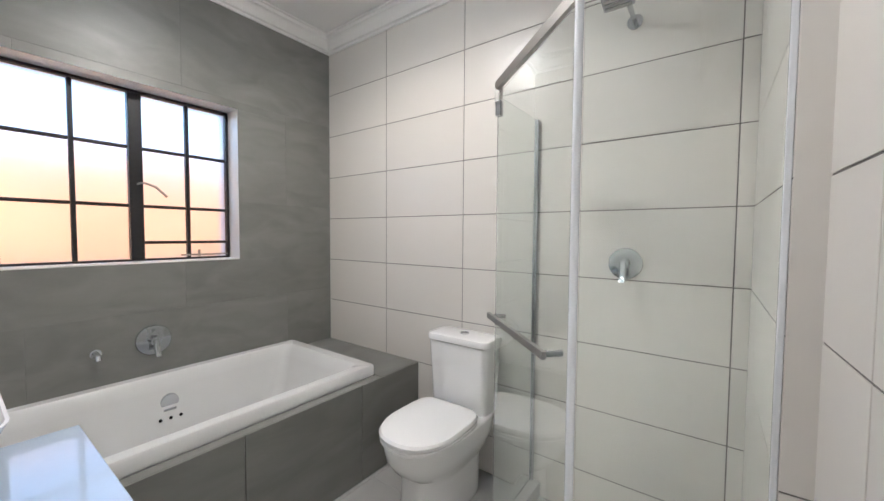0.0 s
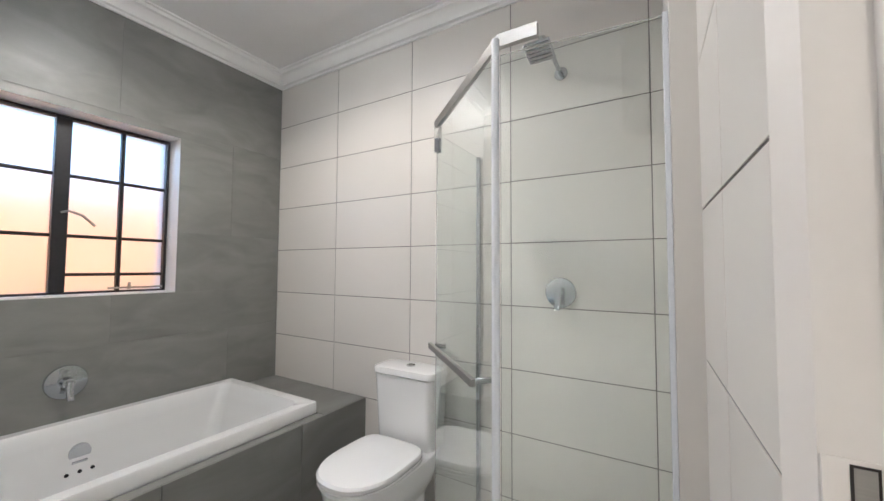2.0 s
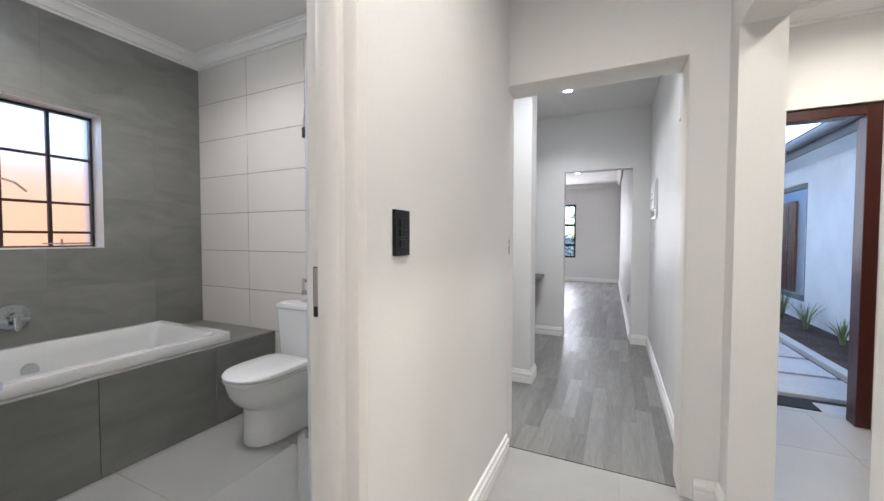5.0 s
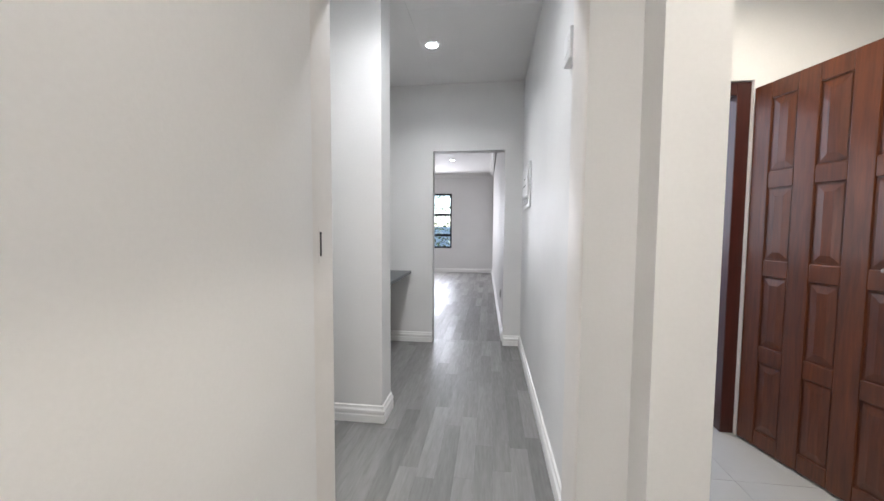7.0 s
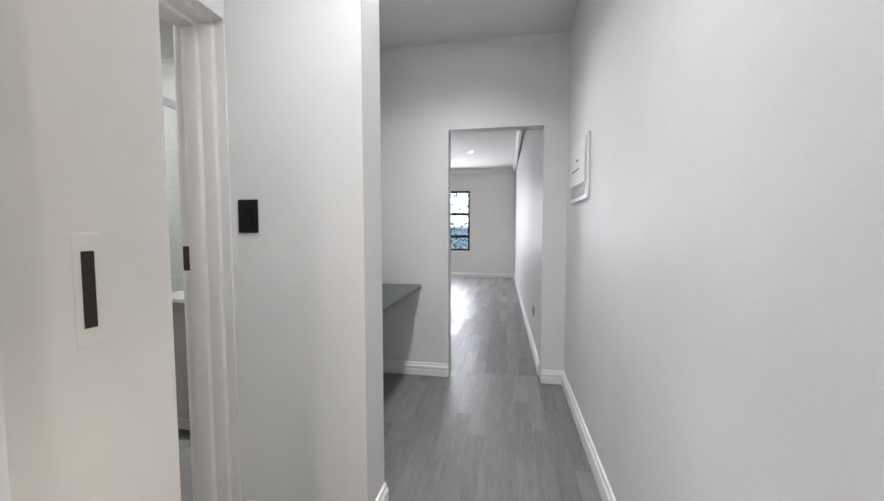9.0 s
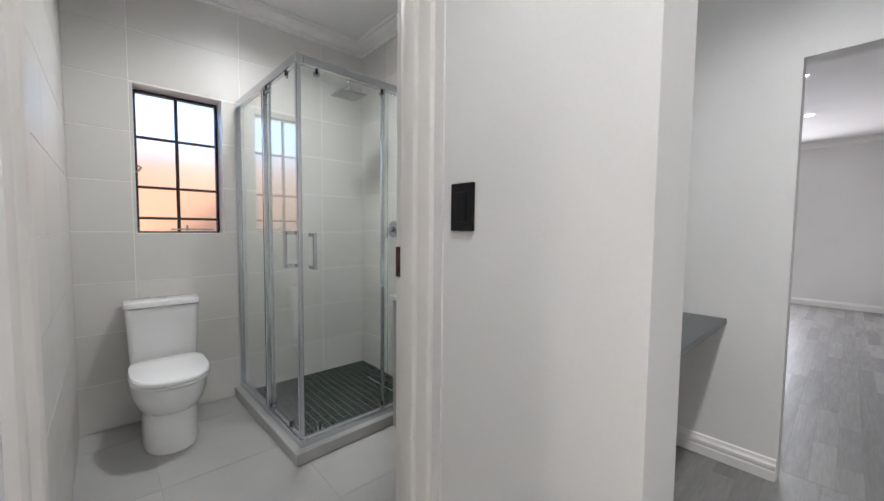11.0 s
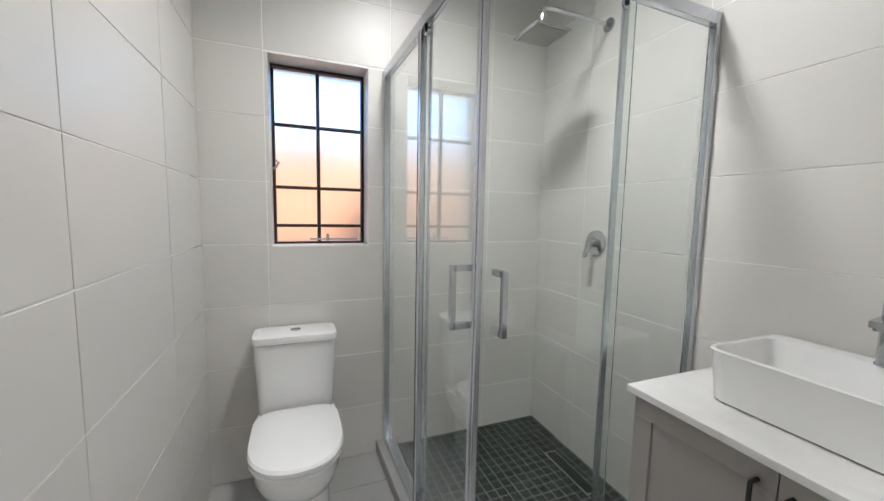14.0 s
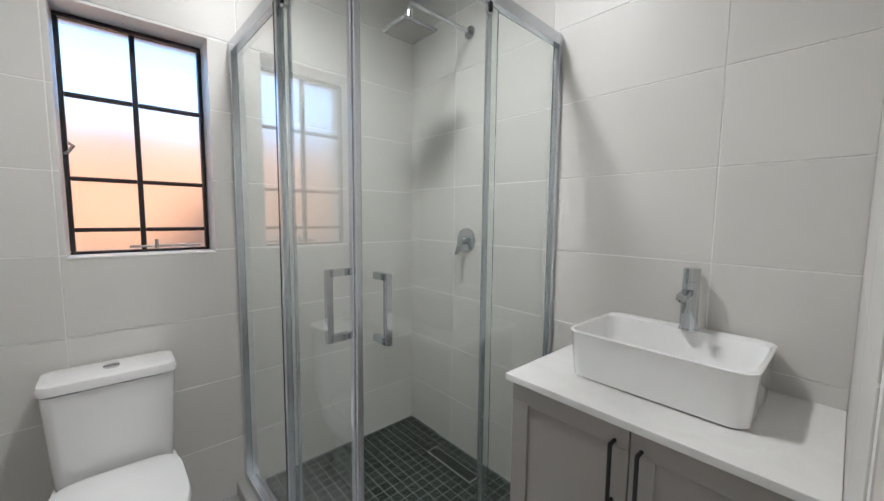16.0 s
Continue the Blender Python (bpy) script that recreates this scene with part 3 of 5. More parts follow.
# ---- windows ----
def steel_window(name, label, x, y0, y1, z0, z1, mullion, verticals, heights, vent_from, vent_z, glass_mat):
    """A black steel window across x: frame, mullion, bars and panes."""
    root = thing(name, label, "window", kind="structure")
    b = 0.015
    def bar(nm, ya, za, yb, zb, d=0.016):
        part(nm, cube(x - d, ya, za, x + d, yb, zb, 0.003, 1), BLACK_STEEL, root)
    bar("frame_bar", y0, z0, y1, z0 + b, 0.02)
    bar("frame_bar", y0, z1 - b, y1, z1, 0.02)
    bar("frame_bar", y0, z0 + b, y0 + b, z1 - b, 0.02)
    bar("frame_bar", y1 - b, z0 + b, y1, z1 - b, 0.02)
    ys = [y0 + b] + sorted(verticals + ([mullion] if mullion else [])) + [y1 - b]
    for v in verticals:
        bar("glazing_bar", v - 0.009, z0 + b, v + 0.009, z1 - b)
    if mullion:
        bar("mullion", mullion - 0.029, z0 + b, mullion + 0.029, z1 - b, 0.024)
    for i in range(len(ys) - 1):
        a, c = ys[i], ys[i + 1]
        a += 0.0 if i == 0 else (0.0295 if ys[i] == mullion else 0.0095)
        c -= 0.0 if i == len(ys) - 2 else (0.0295 if ys[i + 1] == mullion else 0.0095)
        hs = list(heights) + ([vent_z] if a >= vent_from else [])
        for h in hs:
            bar("glazing_bar", a, h - 0.008, c, h + 0.008, 0.014)
        zs = [z0 + b] + sorted(hs) + [z1 - b]
        for lo, hi in zip(zs, zs[1:]):
            p = part("pane", cube(x - 0.012, a - 0.002, lo - 0.002, x - 0.008, c + 0.002, hi + 0.002), glass_mat, root, "obscure frosted glass pane")
            p.visible_shadow = False
    return root


GX1, GX2 = W1 - 0.14, W2 - 0.146
wa = steel_window("window_1", "black steel window with twelve frosted panes, closed", GX1, WIN1[0] + 0.003, WIN1[1] - 0.003, WIN1[2] + 0.003, WIN1[3] - 0.003, 1.025, [0.785, 1.265], [1.45, 1.755], 1.03, 1.255, GLASS_FROST)
wb = steel_window("window_2", "narrow black steel window with frosted panes, closed", GX2, WIN2[0] + 0.003, WIN2[1] - 0.003, WIN2[2] + 0.003, WIN2[3] - 0.003, None, [2.908], [1.478, 1.795], 0, 1.278, GLASS_FROST)
# latch and stay of the first window
part("latch", tube([(GX1 + 0.02, 1.03, 1.565), (GX1 + 0.045, 1.05, 1.572), (GX1 + 0.05, 1.10, 1.555), (GX1 + 0.05, 1.15, 1.505)], 0.006), BRUSHED, wa, "bronze casement latch", smooth=True)
for w, gx, yy, zz in ((wa, GX1, 1.31, 1.185), (wb, GX2, 2.95, 1.21)):
    part("stay", cube(gx + 0.02, yy - 0.09, zz - 0.008, gx + 0.028, yy + 0.16, zz + 0.002, 0.002), BRUSHED, w, "brass casement stay")
    part("stay_peg", rod((gx + 0.03, yy, zz - 0.012), (gx + 0.03, yy, zz + 0.026), 0.008, 0.006, 12), BRUSHED, w, "brass stay peg")
part("latch", tube([(GX2 + 0.015, 2.69, 1.57), (GX2 + 0.035, 2.70, 1.575), (GX2 + 0.035, 2.715, 1.60), (GX2 + 0.03, 2.70, 1.61)], 0.006), BRUSHED, wb, "bronze casement latch", smooth=True)
for nm, x0, x1, r in (("window_sill_1", W1 - 0.118, W1 + 0.002, WIN1), ("window_sill_2", W2 - 0.124, W2 + 0.002, WIN2)):
    setting(nm, cube(x0, r[0] + 0.001, r[2], x1, r[1] - 0.001, r[2] + 0.008, 0.002, 1), TRIM, "white tiled window sill", "window sill")

fw = thing("window_3", "black aluminium window of the far room with three lights", "window", kind="structure")
for a in ((FW[0], FW[2], FW[1], FW[2] + 0.05), (FW[0], FW[3] - 0.05, FW[1], FW[3]), (FW[0], FW[2] + 0.05, FW[0] + 0.05, FW[3] - 0.05), (FW[1] - 0.05, FW[2] + 0.05, FW[1], FW[3] - 0.05),
          (FW[0] + 0.05, 1.00, FW[1] - 0.05, 1.07), (FW[0] + 0.05, 1.57, FW[1] - 0.05, 1.64), (-0.66, 1.07, -0.60, 1.57)):
    part("frame_bar", cube(a[0], FAR_Y + 0.06, a[1], a[2], FAR_Y + 0.11, a[3], 0.004, 1), BLACK_STEEL, fw)
for lo, hi in ((0.72, 1.0), (1.07, 1.57), (1.64, 2.14)):
    p = part("pane", cube(FW[0] + 0.05, FAR_Y + 0.08, lo, FW[1] - 0.05, FAR_Y + 0.084, hi), GLASS_CLEAR, fw)
    p.visible_shadow = False


# ---- toilets ----
def d_ring(w, back, front, z, n=40, nb=5.0, nf=2.3):
    """A D-shaped ring: square towards the back (y = -back), round towards the front (y = -front)."""
    cy, a = -(back + front) / 2, (front - back) / 2
    pts = []
    for k in range(n):
        t = 2 * math.pi * k / n
        c, s = math.cos(t), math.sin(t)
        e = nf if s < 0 else nb
        pts.append((w / 2 * math.copysign(abs(c) ** (2 / e), c), cy + a * math.copysign(abs(s) ** (2 / e), s), z))
    return pts


def toilet(m, label):
    root = thing("toilet", label, "toilet", m, "close-coupled toilets")
    pan = [d_ring(0.262, 0.10, 0.545, 0.001), d_ring(0.268, 0.10, 0.548, 0.02), d_ring(0.262, 0.10, 0.542, 0.12), d_ring(0.264, 0.10, 0.542, 0.19),
           d_ring(0.275, 0.09, 0.54, 0.215), d_ring(0.325, 0.05, 0.595, 0.26), d_ring(0.352, 0.03, 0.63, 0.315), d_ring(0.36, 0.012, 0.645, 0.37), d_ring(0.36, 0.012, 0.648, 0.385),
           d_ring(0.352, 0.016, 0.642, 0.39)]
    part("pan", loft(bmesh.new(), pan), CERAMIC, root, smooth=True)
    part("seat", loft(bmesh.new(), [d_ring(0.350, 0.20, 0.640, 0.391), d_ring(0.364, 0.195, 0.652, 0.396), d_ring(0.364, 0.195, 0.652, 0.404), d_ring(0.356, 0.198, 0.646, 0.408)]), CERAMIC, root, smooth=True)
    part("seat_lid", loft(bmesh.new(), [d_ring(0.358, 0.197, 0.648, 0.4095), d_ring(0.366, 0.195, 0.654, 0.414), d_ring(0.368, 0.195, 0.655, 0.428), d_ring(0.356, 0.200, 0.645, 0.438), d_ring(0.30, 0.23, 0.60, 0.4425), d_ring(0.15, 0.32, 0.5, 0.4435)]), CERAMIC, root, "closed seat lid", smooth=True)
    for sx in (-0.075, 0.075):
        part("hinge", rod((sx - 0.02, -0.205, 0.412), (sx + 0.02, -0.205, 0.412), 0.010, n=14), CHROME, root, "chrome hinge", smooth=True)
    cist = [rrect(0.325, 0.150, 0.03, 0.391, 5, 0, -0.088), rrect(0.335, 0.160, 0.032, 0.42, 5, 0, -0.092), rrect(0.352, 0.170, 0.034, 0.60, 5, 0, -0.096), rrect(0.366, 0.178, 0.036, 0.742, 5, 0, -0.100)]
    part("cistern", loft(bmesh.new(), cist), CERAMIC, root, smooth=True)
    lid = [rrect(0.366, 0.178, 0.036, 0.7445, 5, 0, -0.100), rrect(0.378, 0.188, 0.038, 0.748, 5, 0, -0.102), rrect(0.380, 0.190, 0.038, 0.768, 5, 0, -0.102), rrect(0.370, 0.182, 0.036, 0.779, 5, 0, -0.102), rrect(0.33, 0.15, 0.03, 0.7825, 5, 0, -0.102)]
    part("cistern_lid", loft(bmesh.new(), lid), CERAMIC, root, smooth=True)
    button = part("flush_button", rod((0, -0.10, 0.782), (0, -0.10, 0.787), 0.024, n=28), CHROME, root, "chrome dual flush button", smooth=True)
    part("button_split", cube(-0.022, -0.101, 0.7865, 0.022, -0.099, 0.7876), SHADOW_GAP, button)
    return root


toilet(pose(-0.915, N1 - 0.003, 0), "white glazed close-coupled toilet with closed lid beside the bath")
toilet(pose(W2 + 0.003, 2.780, 0, 0, 0, 90), "white glazed close-coupled toilet with closed lid under the window")

# ---- first bathroom: bath ----
TUB_Y0, TUB_Y1, TUB_F, LEDGE = S1 + 0.02, 1.835, -1.375, 0.515
tub = thing("bathtub", "white acrylic built-in bathtub set in a grey tiled surround", "bathtub", pose((W1 + TUB_F) / 2, (TUB_Y0 + TUB_Y1) / 2, 0))
tw, tl = TUB_F - W1 - 0.004, TUB_Y1 - TUB_Y0
bm = loft(bmesh.new(), [rrect(tw, tl, 0.012, LEDGE + 0.001), rrect(tw, tl, 0.012, 0.567), rrect(tw - 0.008, tl - 0.008, 0.012, 0.575), rrect(tw - 0.11, tl - 0.12, 0.05, 0.576), rrect(tw - 0.13, tl - 0.14, 0.055, 0.566),
                        rrect(tw - 0.155, tl - 0.20, 0.06, 0.50), rrect(tw - 0.21, tl - 0.36, 0.08, 0.26), rrect(tw - 0.27, tl - 0.46, 0.10, 0.185), rrect(tw - 0.40, tl - 0.62, 0.11, 0.165)], cap0=False)
part("tub_shell", bm, ACRYLIC, tub, smooth=True)
lx, ly = W1 + 0.062 - (W1 + TUB_F) / 2 + 0.022, 1.085 - (TUB_Y0 + TUB_Y1) / 2
ov = part("overflow", rod((lx - 0.012, ly, 0.435), (lx + 0.008, ly, 0.432), 0.042, 0.040, 32), CHROME, tub, "round chrome overflow cover", smooth=True)
part("overflow_slot", cube(lx - 0.004, ly - 0.028, 0.388, lx + 0.010, ly + 0.028, 0.399, 0.002), CHROME, ov)
for k in (-1, 0, 1):
    part("jet_hole", rod((lx + 0.002, ly + 0.045 * k, 0.352), (lx + 0.016, ly + 0.045 * k, 0.350), 0.008, n=14), BLACK_PLASTIC, tub, "dark round jet hole")
part("drain", rod((0, 0.05, 0.1655), (0, 0.05, 0.169), 0.03, n=24), CHROME, tub, "chrome drain", smooth=True)

sur = thing("bath_surround", "grey tiled surround boxed in round the bathtub", "bath surround", kind="structure")
part("front_core", cube(-1.345, S1 + 0.001, 0.0, -1.326, N1 - 0.001, LEDGE - 0.01), GROUT_DARK, sur)
for y0, y1 in ((S1 + 0.001, 0.486), (0.489, 1.088), (1.091, 1.690), (1.693, N1 - 0.001)):
    part("tile", cube(-1.3255, y0, 0.001, -1.318, y1, LEDGE - 0.0005, 0.0012, 1), TILE_GREY, sur)
part("ledge_tile", cube(W1 + 0.001, TUB_Y1 + 0.003, LEDGE - 0.009, -1.3265, N1 - 0.001, LEDGE, 0.0012, 1), TILE_GREY, sur)
part("ledge_strip", cube(TUB_F + 0.002, S1 + 0.001, LEDGE - 0.009, -1.3265, TUB_Y1, LEDGE, 0.0012, 1), TILE_GREY, sur)


def round_mixer(m, r, label, divert):
    root = thing("wall_mixer", label, "tap", m, "wall mixers")
    n = 40
    rings = [[(q * math.cos(2 * math.pi * k / n), h, q * math.sin(2 * math.pi * k / n)) for k in range(n)] for q, h in ((r, -0.001), (r, -0.006), (r * 0.96, -0.011), (r * 0.6, -0.014), (r * 0.42, -0.015))]
    part("cover_plate", loft(bmesh.new(), rings), CHROME, root, smooth=True)
    body = part("cartridge", rod((0, -0.014, 0), (0, -0.052, 0), r * 0.34, r * 0.30, 28), CHROME, root, smooth=True)
    lever = loft(bmesh.new(), [rrect(0.026, 0.018, 0.006, z, 4, 0, y) for z, y in ((0.008, -0.055), (-0.02, -0.056), (-0.055, -0.068), (-0.072, -0.078))])
    part("lever", lever, CHROME, body, smooth=True)
    if divert:
        part("diverter_knob", rod((0, -0.012, r * 0.62), (0, -0.038, r * 0.62), 0.009, n=16), CHROME, root, smooth=True)


round_mixer(pose(W1, 1.047, 0.752, 0, 0, 90), 0.078, "round chrome bath mixer on the grey tiles", True)
round_mixer(pose(-0.16, N1, 1.19), 0.068, "round chrome shower mixer on cream tiles", False)
round_mixer(pose(-1.837, N2, 1.22), 0.066, "round chrome shower mixer on pale tiles", False)
spout = thing("bath_spout", "short chrome bath spout stub on the grey tiles", "spout", pose(W1, 0.822, 0.733, 0, 0, 90))
part("flange", rod((0, -0.001, 0), (0, -0.008, 0), 0.022, n=24), CHROME, spout, smooth=True)
part("outlet", tube([(0, -0.005, 0), (0, -0.03, 0), (0, -0.045, -0.006), (0, -0.05, -0.024)], 0.012), CHROME, spout, smooth=True)

# ---- first bathroom: shower ----
A0, A1, B0, B1 = (-0.562, N1), (-0.562, 1.727), (-0.127, 1.330), (E1, 1.366)
curb = sweep([A0, A1, B0, B1], [(-0.06, 0.001), (0.045, 0.001), (0.045, 0.072), (0.042, 0.075), (-0.057, 0.075), (-0.06, 0.072)], lambda x, y, v: (x, y, v))
setting("shower_curb", curb, TILE_FLOOR, "low tiled kerb of the corner shower", "shower kerb")
sh = thing("shower_enclosure", "frameless clear glass corner shower with an angled door", "shower", pose(0, 0, 0))
GT, GB = 1.862, 0.085


def glass_sheet(p, q, z0, z1, t=0.008):
    d = (Vector(q) - Vector(p)).normalized()
    n = Vector((-d.y, d.x)) * t / 2
    p, q = Vector(p), Vector(q)
    ring = [p - n, q - n, q + n, p + n]
    return loft(bmesh.new(), [[(v.x, v.y, z) for v in ring] for z in (z0, z1)])


def pane(name, p, q, z0, z1, parent, label):
    ob = part(name, glass_sheet(p, q, z0, z1), GLASS_CLEAR, parent, label)
    ob.visible_shadow = False
    return ob


pane("glass_panel", (A0[0], A0[1] - 0.012), (A1[0], A1[1] + 0.008), GB, GT, sh, "clear glass side panel")
door = pane("glass_door", (-0.553, 1.718), (-0.138, 1.324), GB + 0.01, GT, sh, "clear glass angled door, shut")
pane("glass_panel", (B0[0] + 0.006, B0[1]), (B1[0] - 0.012, B1[1]), GB, GT, sh, "clear glass side panel")
part("seal_strip", rod((-0.131, 1.317, GB - 0.008), (-0.131, 1.317, 1.90), 0.0105, n=14), SEAL, sh, "milky door seal strip", smooth=True)
part("wall_channel", cube(A0[0] - 0.012, N1 - 0.022, GB - 0.009, A0[0] + 0.012, N1 - 0.0005, GT + 0.004, 0.002), ALUMINIUM, sh)
part("wall_channel", cube(E1 - 0.012, B1[1] - 0.010, GB - 0.009, E1 - 0.0005, B1[1] + 0.010, GT + 0.004, 0.002), SEAL, sh)
rail = sweep([(A1[0] - 0.012, A1[1] + 0.012), (B0[0], B0[1]), (B0[0] + 0.105, B0[1])], [(-0.008, 0.0), (0.008, 0.0), (0.008, 0.034), (-0.008, 0.034)], lambda x, y, v: (x, y, v + GT + 0.022))
part("support_rail", rail, BRUSHED, sh, "brushed steel top rail")
part("rail_clamp", cube(A1[0] - 0.014, A1[1] - 0.004, GT - 0.03, A1[0] + 0.014, A1[1] + 0.03, GT + 0.03, 0.003), BRUSHED, sh)
hd = Vector((0.377, -0.367, 0)).normalized()
ho = Vector((-hd.y, hd.x, 0)) * -1
h0, h1 = Vector((-0.596, 1.735, 0.98)), Vector((-0.222, 1.372, 0.98))
part("door_handle", loft(bmesh.new(), [[p + ho * a + Vector((0, 0, b)) for a, b in ((-0.007, -0.011), (0.007, -0.011), (0.007, 0.011), (-0.007, 0.011))] for p in (h0, h1)]), BRUSHED, door, "long brushed steel bar handle")
for p in (h0.lerp(h1, 0.06), h0.lerp(h1, 0.97)):
    part("handle_stud", rod(p, p - ho * 0.065, 0.0095, n=16), CHROME, door, smooth=True)
for z in (0.12, 1.80):
    part("pivot", cube(-0.556, 1.694, z - 0.03, -0.528, 1.722, z + 0.03, 0.004), CHROME, sh)

rose = thing("wall_shower", "square chrome shower rose on a bent wall arm", "shower head", pose(-0.149, N1, 2.199))
part("flange", rod((0, -0.001, 0), (0, -0.009, 0), 0.03, n=28), CHROME, rose, smooth=True)
part("arm", tube([(0, -0.005, 0), (0, -0.10, 0.004), (0, -0.24, 0.012), (0, -0.30, 0.010), (0, -0.335, -0.012), (0, -0.345, -0.045)], 0.0095, 14), CHROME, rose, smooth=True)
hb = cube(-0.05, -0.05, -0.008, 0.05, 0.05, 0.008, 0.004)
bmesh.ops.transform(hb, matrix=pose(0, -0.355, -0.075, -14, 0, 0), verts=hb.verts[:])
head = part("rose_plate", hb, CHROME, rose)
for i in range(5):
    nb = cube(-0.042, -0.042 + 0.0185 * i, -0.0115, 0.042, -0.031 + 0.0185 * i, -0.0082, 0.001, 1)
    bmesh.ops.transform(nb, matrix=pose(0, -0.355, -0.075, -14, 0, 0), verts=nb.verts[:])
    part("nozzle_strip", nb, BRUSHED, head)

# ---- first bathroom: vanity ----
van = thing("vanity_unit", "gloss black vanity cabinet with a white top", "vanity")
part("cabinet_body", cube(-1.27, S1 + 0.002, 0.10, -0.752, 0.575, 0.735, 0.003), BLACK_GLOSS, van)
for z0, z1 in ((0.11, 0.415), (0.42, 0.728)):
    d = part("drawer_front", cube(-1.268, 0.577, z0, -0.754, 0.595, z1, 0.003), BLACK_GLOSS, van)
    part("drawer_handle", cube(-1.10, 0.5955, z1 - 0.035, -0.92, 0.615, z1 - 0.02, 0.003), CHROME, d, "chrome bar handle")
part("plinth", cube(-1.24, S1 + 0.01, 0.001, -0.79, 0.54, 0.0995), BLACK_PLASTIC, van)
part("vanity_top", cube(-1.30, S1 + 0.002, 0.737, -0.73, 0.622, 0.762, 0.003), QUARTZ_GLOSS, van, "glossy white top coloured like the window's blue reflection")
BX, BY = -1.085, 0.30
bas = thing("vessel_basin", "white ceramic vessel basin standing on the gloss top", "basin", pose(BX, BY, 0.762))
bm = loft(bmesh.new(), [rrect(0.20, 0.16, 0.05, 0.001, 6), rrect(0.22, 0.18, 0.055, 0.006, 6), rrect(0.31, 0.27, 0.08, 0.09, 6), rrect(0.385, 0.345, 0.09, 0.172, 6), rrect(0.388, 0.348, 0.09, 0.176, 6), rrect(0.376, 0.336, 0.085, 0.176, 6),
                        rrect(0.30, 0.26, 0.08, 0.085, 6), rrect(0.20, 0.16, 0.06, 0.022, 6), rrect(0.06, 0.05, 0.02, 0.016, 6)])
part("bowl", bm, CERAMIC, bas, smooth=True)

# ---- second bathroom: shower ----
SX, SY, SZ, ST = -1.285, 3.276, 0.105, 2.095
SPIN = Matrix.Translation((SX, SY, 0)) @ pose(0, 0, 0, 0, 0, 1.6) @ Matrix.Translation((-SX, -SY, 0))
curb2 = sweep([(W2, SY), (SX, SY), (SX, N2)], [(-0.055, 0.001), (0.05, 0.001), (0.05, 0.060), (0.046, 0.064), (-0.051, 0.064), (-0.055, 0.060)], lambda x, y, v: (x, y, v))
setting("shower_curb_second", curb2, TILE_FLOOR, "low pale tiled kerb round the square shower", "shower kerb").matrix_world = SPIN
s2 = thing("shower_cabinet", "square corner-entry shower with aluminium frame and sliding glass doors", "shower", SPIN)
for z0, z1, nm in ((0.065, SZ, "bottom_rail"), (ST - 0.045, ST, "top_rail")):
    part(nm, cube(W2 + 0.03, SY - 0.018, z0, SX - 0.0205, SY + 0.018, z1, 0.003), ALUMINIUM, s2)
    part(nm, cube(SX - 0.018, SY + 0.0205, z0, SX + 0.018, N2 - 0.03, z1, 0.003), ALUMINIUM, s2)
    part("corner_block", cube(SX - 0.020, SY - 0.020, z0, SX + 0.020, SY + 0.020, z1 + 0.003, 0.004), ALUMINIUM, s2)
part("wall_post", cube(W2 + 0.0005, SY - 0.018, 0.065, W2 + 0.029, SY + 0.018, ST, 0.003), ALUMINIUM, s2)
part("wall_post", cube(SX - 0.018, N2 - 0.029, 0.065, SX + 0.018, N2 - 0.0005, ST, 0.003), ALUMINIUM, s2)
part("post", cube(-1.712, SY + 0.009, SZ, -1.698, SY + 0.0175, ST - 0.046, 0.002), ALUMINIUM, s2)
part("post", cube(SX - 0.016, 3.778, SZ, SX - 0.004, 3.800, ST - 0.046, 0.002), ALUMINIUM, s2)
pane("fixed_pane", (W2 + 0.03, SY + 0.0135), (-1.7125, SY + 0.0135), SZ, ST - 0.046, s2, "clear fixed glass pane")
pane("fixed_pane", (SX - 0.010, 3.801), (SX - 0.010, N2 - 0.03), SZ, ST - 0.046, s2, "clear fixed glass pane")
d1 = pane("sliding_door", (-1.735, SY + 0.002), (SX - 0.0142, SY - 0.008), SZ + 0.008, ST - 0.055, s2, "clear sliding glass door, shut")
d2 = pane("sliding_door", (SX + 0.010, SY + 0.0062), (SX + 0.010, 3.815), SZ + 0.008, ST - 0.055, s2, "clear sliding glass door, shut")
part("door_stile", cube(SX - 0.014, SY - 0.016, SZ + 0.006, SX + 0.004, SY - 0.003, ST - 0.05, 0.003), ALUMINIUM, d1, "satin aluminium closing stile")
part("door_stile", cube(SX + 0.0045, SY - 0.012, SZ + 0.006, SX + 0.016, SY + 0.006, ST - 0.05, 0.003), ALUMINIUM, d2, "satin aluminium closing stile")
part("door_stile", cube(-1.752, SY - 0.024, SZ + 0.006, -1.7355, SY + 0.008, ST - 0.05, 0.003), ALUMINIUM, d1, "satin aluminium edge strip")
part("door_seal", cube(-1.766, SY - 0.023, SZ + 0.006, -1.7525, SY - 0.006, ST - 0.05, 0.002), BLACK_PLASTIC, d1, "black rubber edge seal")
for dr, pts in ((d1, ((-1.70, SY - 0.016), (-1.40, SY - 0.016))), (d2, ((SX + 0.016, SY + 0.09), (SX + 0.016, 3.77)))):
    for (x, y) in pts:
        for z in (SZ + 0.028, ST - 0.075):
            axis = (0, 0.012, 0) if dr is d1 else (-0.012, 0, 0)
            part("roller", rod((x, y, z), (x + axis[0], y + axis[1], z), 0.016, n=18), CHROME, dr, "chrome roller", smooth=True)
            part("roller_arm", cube(x - 0.006, y - 0.006, z - 0.004, x + 0.006, y + 0.006, z + 0.026, 0.002), BLACK_PLASTIC, dr)


